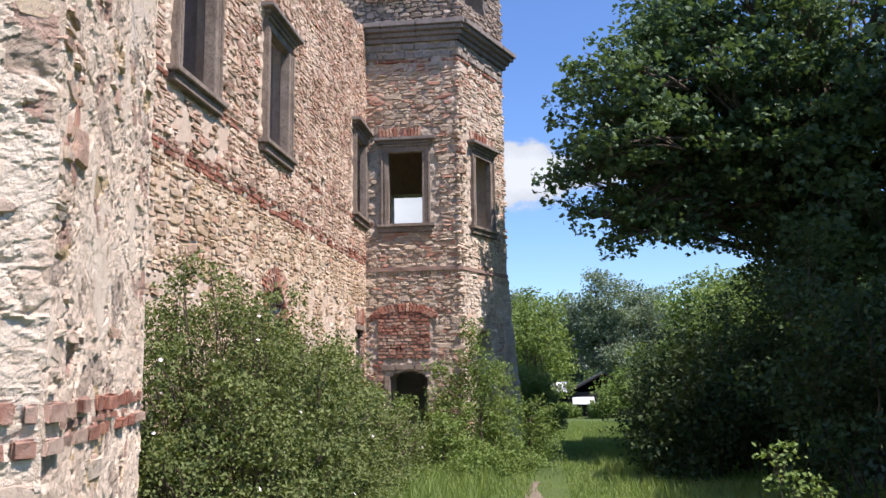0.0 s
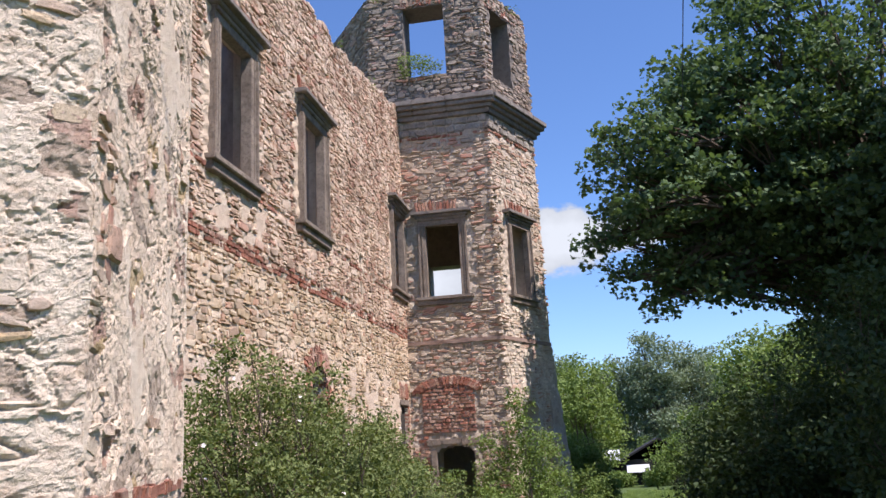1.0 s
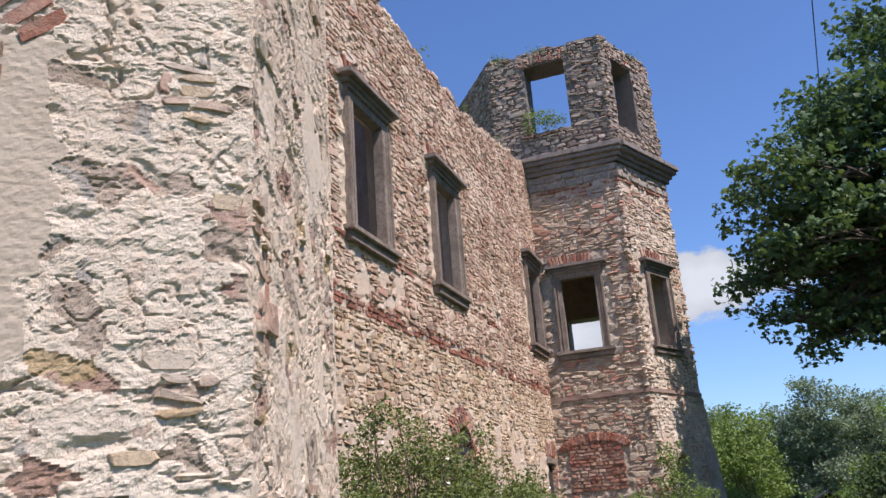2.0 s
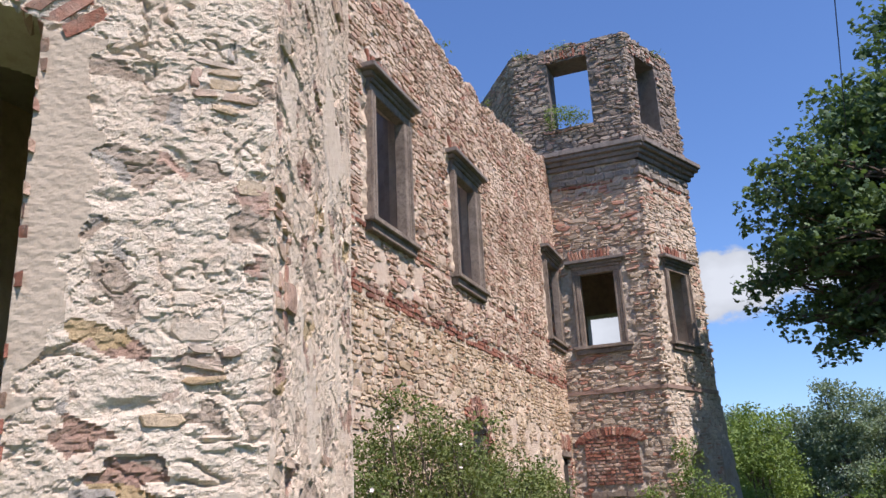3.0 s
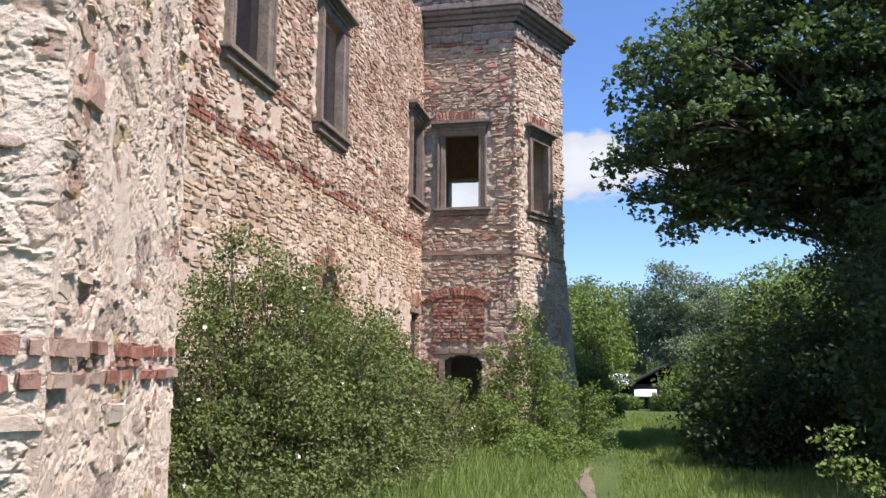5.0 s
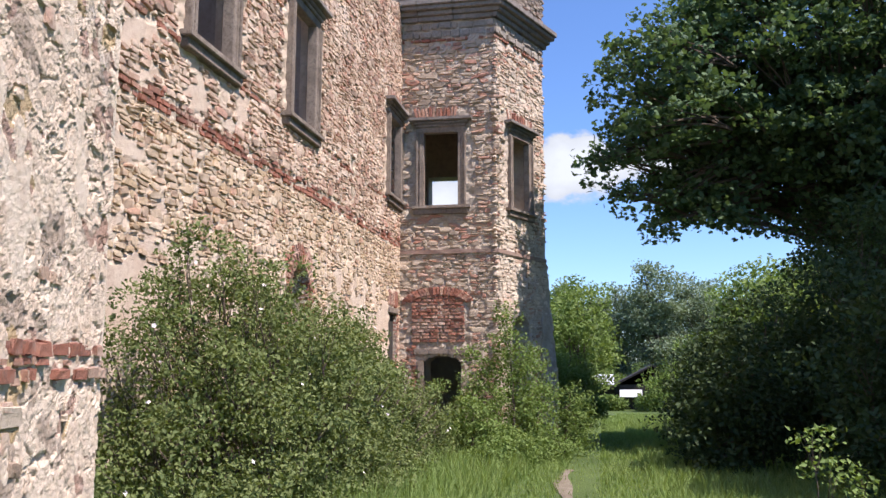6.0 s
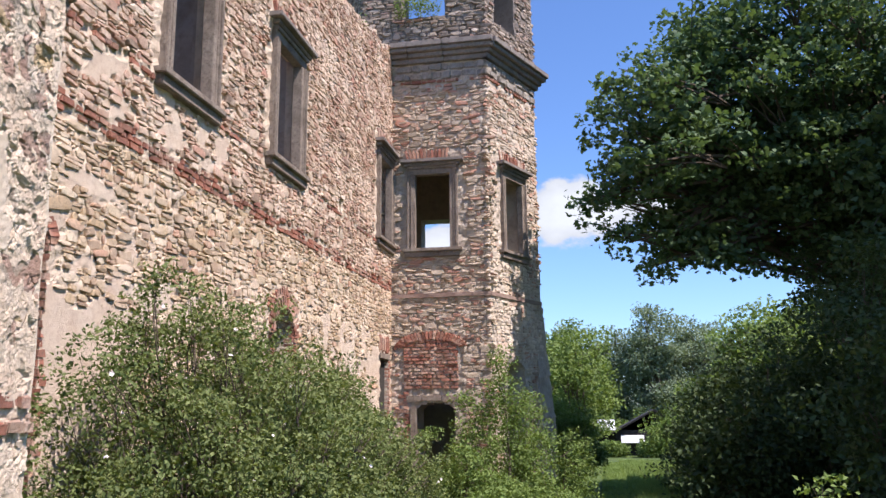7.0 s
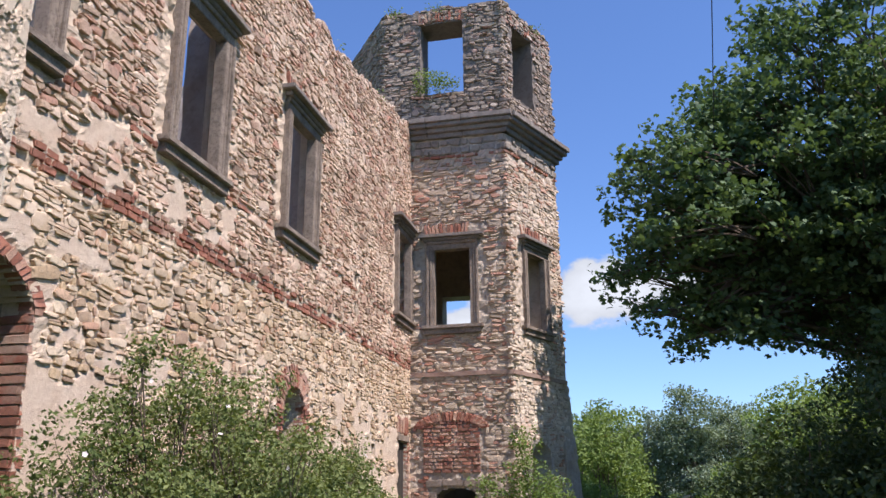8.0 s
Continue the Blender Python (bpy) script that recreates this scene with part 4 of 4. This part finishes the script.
def rose_bush_clumps():
    """Arching masses of leaf under an uneven ridge, with loose sprays reaching out of them."""
    r = random.Random(44)
    ys, tops = zip(*ROSE_RIDGE)
    out = []
    y = ys[0]
    while y < ys[-1]:
        top = float(np.interp(y, ys, tops))
        z = 0.3
        while z < top - 0.12:
            f = z / top
            for x in (0.75 + r.uniform(-0.15, 0.15), 1.25 + 0.75 * (1 - f * f) + r.uniform(-0.2, 0.2)):
                k = r.uniform(0.2, 0.36) * (1.1 - 0.35 * f)
                out.append((x, y + r.uniform(-0.2, 0.2), z + r.uniform(-0.1, 0.08), k, k * 1.15, k * 0.9))
            z += r.uniform(0.3, 0.42)
        if r.random() < 0.75:
            k = r.uniform(0.1, 0.18)
            out.append((r.uniform(0.7, 1.5), y + r.uniform(-0.2, 0.2), top + r.uniform(-0.08, 0.1), k, k, k * 1.3))
        k = r.uniform(0.1, 0.2)
        out.append((2.05 + r.uniform(-0.1, 0.25), y, r.uniform(0.4, 0.7) * top, k, k * 1.3, k))
        y += r.uniform(0.26, 0.36)
    return out


rose_clumps = rose_bush_clumps()
rose = plant("wild_rose_bush", (1.3, 9.0, ground_z(1.3, 9)), rose_clumps, 118000, 0.045, rose_leaf, "tall wild rose bush with scattered white flowers against the wall", "bush", 31, 0.018, stems=6, flat=0.4)


def rose_flowers():
    r = random.Random(8)
    for _ in range(48):
        x, y, z, rx, ry, rz = r.choice(rose_clumps)
        d = Vector((r.uniform(0.2, 1), r.uniform(-1, 0.2), r.uniform(0, 0.9))).normalized()
        c = Vector((x + d.x * rx, y + d.y * ry, z + d.z * rz)) * 1.0 - Vector(rose.location)
        bm = bmesh.new()
        for k in range(5):
            m = Matrix.Translation(c) @ d.to_track_quat("Z", "Y").to_matrix().to_4x4() @ Matrix.Rotation(2 * math.pi * k / 5, 4, "Z")
            vs = [bm.verts.new(m @ Vector(p)) for p in ((0, 0, 0), (0.012, 0.009, 0.005), (0.023, 0.0, 0.007), (0.012, -0.009, 0.005))]
            bm.faces.new(vs)
        part("flower", bm, petal, rose, "open white five-petalled flower")


rose_flowers()
# young saplings at the foot of the tower
sap = [((2.15, 17.6), 2.2, 0.5), ((2.75, 17.9), 2.9, 0.55), ((1.6, 18.3), 1.5, 0.45), ((3.2, 18.9), 2.0, 0.5), ((2.2, 16.4), 1.2, 0.5), ((1.2, 16.8), 0.8, 0.45), ((3.7, 19.9), 1.4, 0.5)]
for i, ((x, y), h, w) in enumerate(sap):
    z = ground_z(x, y)
    cl = [(x + random.uniform(-0.38, 0.38), y + random.uniform(-0.38, 0.38), z + h * f, w * (1.15 - f * 0.8), w * (1.15 - f * 0.8), h * 0.13) for f in (0.12, 0.27, 0.42, 0.57, 0.72, 0.86, 0.97)]
    plant("sapling", (x, y, z), cl, int(2700 * h), 0.06, young_leaf, "leafy young sapling at the foot of the tower", "sapling", 50 + i, 0.03, group="saplings by the tower", fork=0.5)
# nettles and docks along the foot of the wall
weed_rng = random.Random(17)
for i in range(16):
    x, y = weed_rng.uniform(0.7, 3.3), weed_rng.uniform(13.6, 19.2)
    z, h = ground_z(x, y), weed_rng.uniform(0.35, 0.75)
    plant("nettle_clump", (x, y, z), [(x + weed_rng.uniform(-0.2, 0.2), y + weed_rng.uniform(-0.2, 0.2), z + h * f, 0.28, 0.28, h * 0.25) for f in (0.3, 0.6, 0.9)], 1500, 0.055, young_leaf,
          "low green nettle clump in the grass by the wall", "weeds", 230 + i, 0.01, stems=3, group="nettles along the wall")
# tall bush just past the tower
plant("bush", (3.35, 25.6, ground_z(3.35, 25.6)), clump_cloud(5, 16, (3.35, 25.6, 0.45), (0.8, 1.0, 1.3), (0.35, 0.65)), 24000, 0.075, young_leaf, "broad green bush beyond the tower", "bush", 61, 0.05, stems=4)
plant("bush", (3.6, 34, ground_z(3.6, 34)), clump_cloud(6, 12, (3.2, 35, 2.2), (1.5, 2, 2.8), (0.7, 1.3)), 14000, 0.14, young_leaf, "tall bright green bush beyond the tower", "bush", 62, 0.08, stems=4)
# maple; clump cloud 16 lies out of view, added to shade the shrubs
maple_clumps = clump_cloud(9, 74, (12.2, 23.2, 9.6), (5.8, 3.8, 6.0), (0.6, 1.3)) + clump_cloud(17, 26, (8.6, 22.0, 8.6), (2.4, 1.8, 2.4), (0.5, 0.9)) + clump_cloud(16, 30, (15.2, 18.2, 9.0), (3.2, 2.5, 4.0), (0.7, 1.3)) + clump_cloud(10, 20, (7.0, 23.4, 7.6), (1.9, 2.2, 2.2), (0.5, 1.0)) + [
    (4.55, 21.0, 6.3, 0.3, 0.4, 0.22), (4.9, 21.1, 5.6, 0.35, 0.4, 0.3), (5.4, 21.0, 5.3, 0.4, 0.4, 0.3), (6.0, 21.1, 4.75, 0.4, 0.4, 0.4), (6.3, 21.3, 5.4, 0.5, 0.5, 0.4), (7.2, 21.0, 4.9, 0.5, 0.5, 0.35), (6.8, 21.4, 5.6, 0.5, 0.5, 0.4), (8.1, 21.2, 4.7, 0.5, 0.5, 0.35), (7.7, 21.4, 5.5, 0.6, 0.6, 0.5), (4.9, 23.4, 7.0, 0.5, 0.6, 0.4), (5.5, 22.0, 9.0, 0.6, 0.6, 0.6), (5.0, 21.2, 6.4, 0.5, 0.5, 0.4), (5.6, 20.9, 6.9, 0.6, 0.6, 0.5), (5.3, 20.4, 8.5, 0.5, 0.5, 0.5), (5.5, 20.6, 7.9, 0.8, 0.8, 0.7), (5.7, 20.2, 9.0, 0.6, 0.6, 0.6), (6.1, 19.2, 6.7, 0.7, 0.7, 0.5),
    (6.4, 19.7, 8.1, 0.8, 0.8, 0.7), (6.9, 20.8, 9.4, 0.9, 0.9, 0.8), (7.4, 20.2, 7.3, 0.9, 0.9, 0.8)] + clump_cloud(14, 28, (9.6, 23.0, 6.3), (2.9, 2.2, 1.4), (0.5, 0.9)) + clump_cloud(15, 8, (7.2, 22.6, 5.5), (1.3, 1.0, 0.4), (0.35, 0.6)) + clump_cloud(11, 34, (14.2, 20.0, 5.2), (3.6, 3.4, 3.4), (0.8, 1.4))
plant("maple_tree", (12.5, 24.0, ground_z(12.5, 24)), maple_clumps, 108000, 0.15, maple_leaf, "large dark maple tree with a dense spreading crown", "tree", 71, 0.3, lobed=True, flat=0.55, fork=0.25)
# unseen neighbour beside the way, added to shade the undergrowth and ground
plant("maple_tree", (16.0, 11.5, ground_z(16, 11.5)), clump_cloud(12, 60, (14.6, 12.2, 8.4), (3.7, 5.0, 3.2), (0.9, 1.5)), 46000, 0.2, maple_leaf, "second maple tree added out of view to cast shade", "tree", 72, 0.28, lobed=True, flat=0.55, fork=0.3)
# undergrowth in the maple's shade, part of which is put into the leaf colour
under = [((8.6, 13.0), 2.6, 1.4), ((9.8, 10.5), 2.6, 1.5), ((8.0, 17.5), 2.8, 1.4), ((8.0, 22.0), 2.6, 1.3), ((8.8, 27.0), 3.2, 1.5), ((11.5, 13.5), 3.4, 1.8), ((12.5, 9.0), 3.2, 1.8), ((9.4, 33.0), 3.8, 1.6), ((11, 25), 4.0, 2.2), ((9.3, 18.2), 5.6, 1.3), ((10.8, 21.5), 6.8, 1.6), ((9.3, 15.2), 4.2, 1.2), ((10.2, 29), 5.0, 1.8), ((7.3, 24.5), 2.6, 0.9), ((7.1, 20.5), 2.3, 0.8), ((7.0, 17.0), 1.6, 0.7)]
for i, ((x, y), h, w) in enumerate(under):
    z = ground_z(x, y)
    plant("shrub", (x, y, z), clump_cloud(90 + i, 9, (x, y, z + h * 0.5), (w, w, h * 0.48), (0.5, 0.9)), 7500, 0.11, shaded_leaf, "dense green shrub under the maple, its leaves darkened for the shade", "shrub", 90 + i, 0.04, stems=4, group="undergrowth under the maple")
# low sunlit branch near the way
plant("elder_shrub", (6.5, 8.9, ground_z(6.5, 8.9)), [(6.3, 8.8, 0.85, 0.14, 0.14, 0.14), (6.4, 8.7, 0.55, 0.16, 0.16, 0.12), (6.7, 8.9, 0.5, 0.16, 0.16, 0.12)], 260, 0.06, young_leaf, "small pale shrub catching a patch of sun", "shrub", 120, 0.012, stems=3)
# far woods, with distance haze put into the leaf colour
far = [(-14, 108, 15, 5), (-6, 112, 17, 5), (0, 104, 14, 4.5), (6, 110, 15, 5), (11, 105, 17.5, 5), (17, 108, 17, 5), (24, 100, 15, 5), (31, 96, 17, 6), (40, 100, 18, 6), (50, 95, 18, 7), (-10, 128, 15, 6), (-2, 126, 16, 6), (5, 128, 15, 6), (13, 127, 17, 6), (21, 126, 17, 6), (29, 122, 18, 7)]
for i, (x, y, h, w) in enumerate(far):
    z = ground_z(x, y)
    plant("birch_tree", (x, y, z), clump_cloud(130 + i, 44, (x, y, z + h * 0.46), (w * 0.68, w * 0.68, h * 0.5), (0.9, 1.7)), 17000, 0.36, hazed_leaf, "tall tree at the far edge of the meadow, haze put into its leaf colour", "tree", 130 + i, 0.25, group="far trees")
mid = [(11.5, 47, 8.0, 3.0), (14, 42, 8.5, 3.5), (1.5, 60, 6.5, 2.6), (19, 48, 9, 4), (12.5, 34, 6.5, 3.0)]
for i, (x, y, h, w) in enumerate(mid):
    z = ground_z(x, y)
    plant("broadleaf_tree", (x, y, z), clump_cloud(160 + i, 34, (x, y, z + h * 0.46), (w * 0.75, w * 0.75, h * 0.48), (0.6, 1.2)), 11000, 0.22, young_leaf, "leafy broad tree in sunshine beyond the path", "tree", 160 + i, 0.16, group="trees beyond the path")


# weeds in the tower's masonry
for name, x, y, z, h, n in (("fern", 0.55, 19.6, 10.86, 0.42, 700), ("fern", 0.95, 19.55, 10.86, 0.22, 260), ("weed_tuft", -0.4, 19.6, 13.08, 0.12, 60), ("weed_tuft", 2.9, 21.2, 13.05, 0.14, 70), ("weed_tuft", 0.6, 19.6, 13.08, 0.1, 50), ("weed_tuft", -0.1, 12.4, wall_top(20.4) - 0.05, 0.12, 55), ("weed_tuft", -0.1, 14.6, wall_top(22.6) - 0.05, 0.1, 45), ("weed_tuft", -0.12, 17.2, wall_top(25.2) - 0.05, 0.12, 65)):
    plant(name, (x, y, z), [(x - 0.08, y - 0.05, z + h * 0.5, h * 0.7, h * 0.5, h * 0.6), (x + 0.12, y - 0.05, z + h * 0.4, h * 0.6, h * 0.5, h * 0.5)], n, 0.06, young_leaf, "bright green weeds rooted in the broken masonry", "weed", 180 + n, 0.008, stems=2, group="weeds on the tower")


for i, (x, y, h, w) in enumerate(((4.2, 66, 3.2, 1.8), (8.8, 66, 3.8, 2.2), (9.1, 58.0, 3.7, 1.5), (7.6, 57.5, 1.1, 0.7), (5.2, 58.0, 0.9, 0.6), (3.2, 61, 3.0, 1.4), (12.0, 70, 4.5, 3.0))):
    z = ground_z(x, y)
    plant("shrub", (x, y, z), clump_cloud(200 + i, 9, (x, y, z + h * 0.45), (w, w, h * 0.45), (h * 0.2, h * 0.35)), 3200, 0.18, young_leaf, "green shrub growing round the hut", "shrub", 200 + i, 0.04, stems=3, group="shrubs round the hut")


# ---- hut across the meadow ----
def corrugated(name):
    m, N, L, b = material(name, 0.5)
    n = noise_node(N, L, N("ShaderNodeNewGeometry").outputs["Position"], 2.5)
    L(blend(N, L, n.outputs["Fac"], (0.48, 0.5, 0.52), (0.64, 0.65, 0.66)), b.inputs["Base Color"])
    return m


def hut():
    pale = corrugated("pale_sheet_roof")
    tar, N, L, b = material("tarred_boards", 0.8)
    b.inputs["Base Color"].default_value = (0.03, 0.027, 0.025, 1)
    z = ground_z(6, 61)
    thing = empty("hut", pose(6.1, 61.5, z), "low dark hut with pale sheet roofs among bushes", "hut")
    part("wall", box_bm([(-0.7, 4.6, 0, 3, 0, 1.75)], 0.02), tar, thing)
    part("lean_to_wall", box_bm([(-2.0, -0.72, 0.4, 3, 0, 1.7)], 0.02), tar, thing)
    bm = bmesh.new()
    ridge = [bm.verts.new(p) for p in ((-1.0, -0.3, 1.55), (1.95, -0.3, 3.1), (4.9, -0.3, 1.55), (-1.0, 3.3, 1.55), (1.95, 3.3, 3.1), (4.9, 3.3, 1.55))]
    bm.faces.new((ridge[0], ridge[1], ridge[4], ridge[3]))
    bm.faces.new((ridge[1], ridge[2], ridge[5], ridge[4]))
    g = bmesh.new()
    g.faces.new([g.verts.new(p) for p in ((-0.7, 0.0, 1.7), (4.6, 0.0, 1.7), (1.95, 0.0, 3.02))])
    bmesh.ops.solidify(g, geom=g.faces[:], thickness=0.06)
    part("gable", g, tar, thing)
    ob = part("roof", bm, tar, thing, "dark tarred gable roof")
    thick = ob.modifiers.new("thickness", "SOLIDIFY")
    thick.thickness = 0.12
    roof = part("porch_roof", box_bm([(-0.35, 1.2, -0.7, 0.1, 0, 0.06)], 0.01), pale, thing, "sloping pale sheet porch roof")
    roof.matrix_basis = pose(0, -0.1, 1.25, 38, 0, 0)
    lean = part("lean_to_roof", box_bm([(-2.4, -0.7, -0.2, 2.6, 0, 0.06)], 0.01), pale, thing, "pale sheet lean-to roof")
    lean.matrix_basis = pose(0, 0, 1.7, 14, 0, 0)


hut()


# ---- grass ----
def grass():
    rs = np.random.RandomState(4)
    n = 230000
    m = 45000
    y = np.concatenate([3.5 + 45 * rs.rand(n) ** 1.6, -7 + 10.5 * rs.rand(m)])
    x = np.concatenate([-0.1 + 9.5 * rs.rand(n), 0.1 + 11 * rs.rand(m)]) + (y - 20).clip(0) * 0.05
    n += m
    keep = ~((np.abs(x - 4.2) < 0.3) & (rs.rand(n) < 0.93)) & (x > 0.05)
    x, y = x[keep], y[keep]
    tall = (0.08 + 0.22 * rs.rand(len(x)) ** 1.5) * (1 + 0.6 * (x < 3.2)) * (1 - 0.55 * (np.abs(x - 4.3) < 1.0))
    z = np.array([ground_z(a, b) for a, b in zip(x, y)])
    a = rs.rand(len(x)) * 6.283
    w = 0.003 + 0.005 * rs.rand(len(x)) + y * 0.0002
    lean = rs.normal(size=(len(x), 2)) * tall[:, None] * 0.3
    v = np.empty((len(x), 5, 3))
    for i, (s, f, g) in enumerate(((-1, 0, 0), (1, 0, 0), (0.7, 0.55, 0.35), (-0.7, 0.55, 0.35), (0, 1, 1))):
        v[:, i, 0] = x + s * w * np.cos(a) + lean[:, 0] * g
        v[:, i, 1] = y + s * w * np.sin(a) + lean[:, 1] * g
        v[:, i, 2] = z - 0.02 + tall * f
    base = np.arange(len(x))[:, None] * 5
    tri = (base[:, :, None] + np.array([(0, 1, 2), (0, 2, 3), (3, 2, 4)])[None]).reshape(-1, 3)
    me = bpy.data.meshes.new("grass")
    me.vertices.add(len(x) * 5)
    me.vertices.foreach_set("co", v.reshape(-1))
    me.loops.add(tri.size)
    me.loops.foreach_set("vertex_index", tri.reshape(-1).astype(np.int32))
    me.polygons.add(len(tri))
    me.polygons.foreach_set("loop_start", np.arange(0, tri.size, 3, dtype=np.int32))
    me.update(calc_edges=True)
    me.materials.append(grass_leaf)
    tagged(new("grass", me), "long sunlit meadow grass beside the path", "grass", kind="stuff")


grass()


# ---- overhead cable ----
def cable():
    rubber, N, L, b = material("cable_sheath", 0.6)
    b.inputs["Base Color"].default_value = (0.03, 0.03, 0.035, 1)
    thing = empty("overhead_cable", pose(4.06, -12, 9.7), "thin dark overhead cable running into the maple", "cable")
    a, e = Vector((4.06, -12, 9.7)), Vector((7.3, 24.0, 9.3))
    bm = bmesh.new()
    tube(bm, [a.lerp(e, f / 30) - a - Vector((0, 0, 0.5 * math.sin(math.pi * f / 30))) for f in range(31)], [0.009] * 31, 6)
    part("sheath", bm, rubber, thing)


cable()
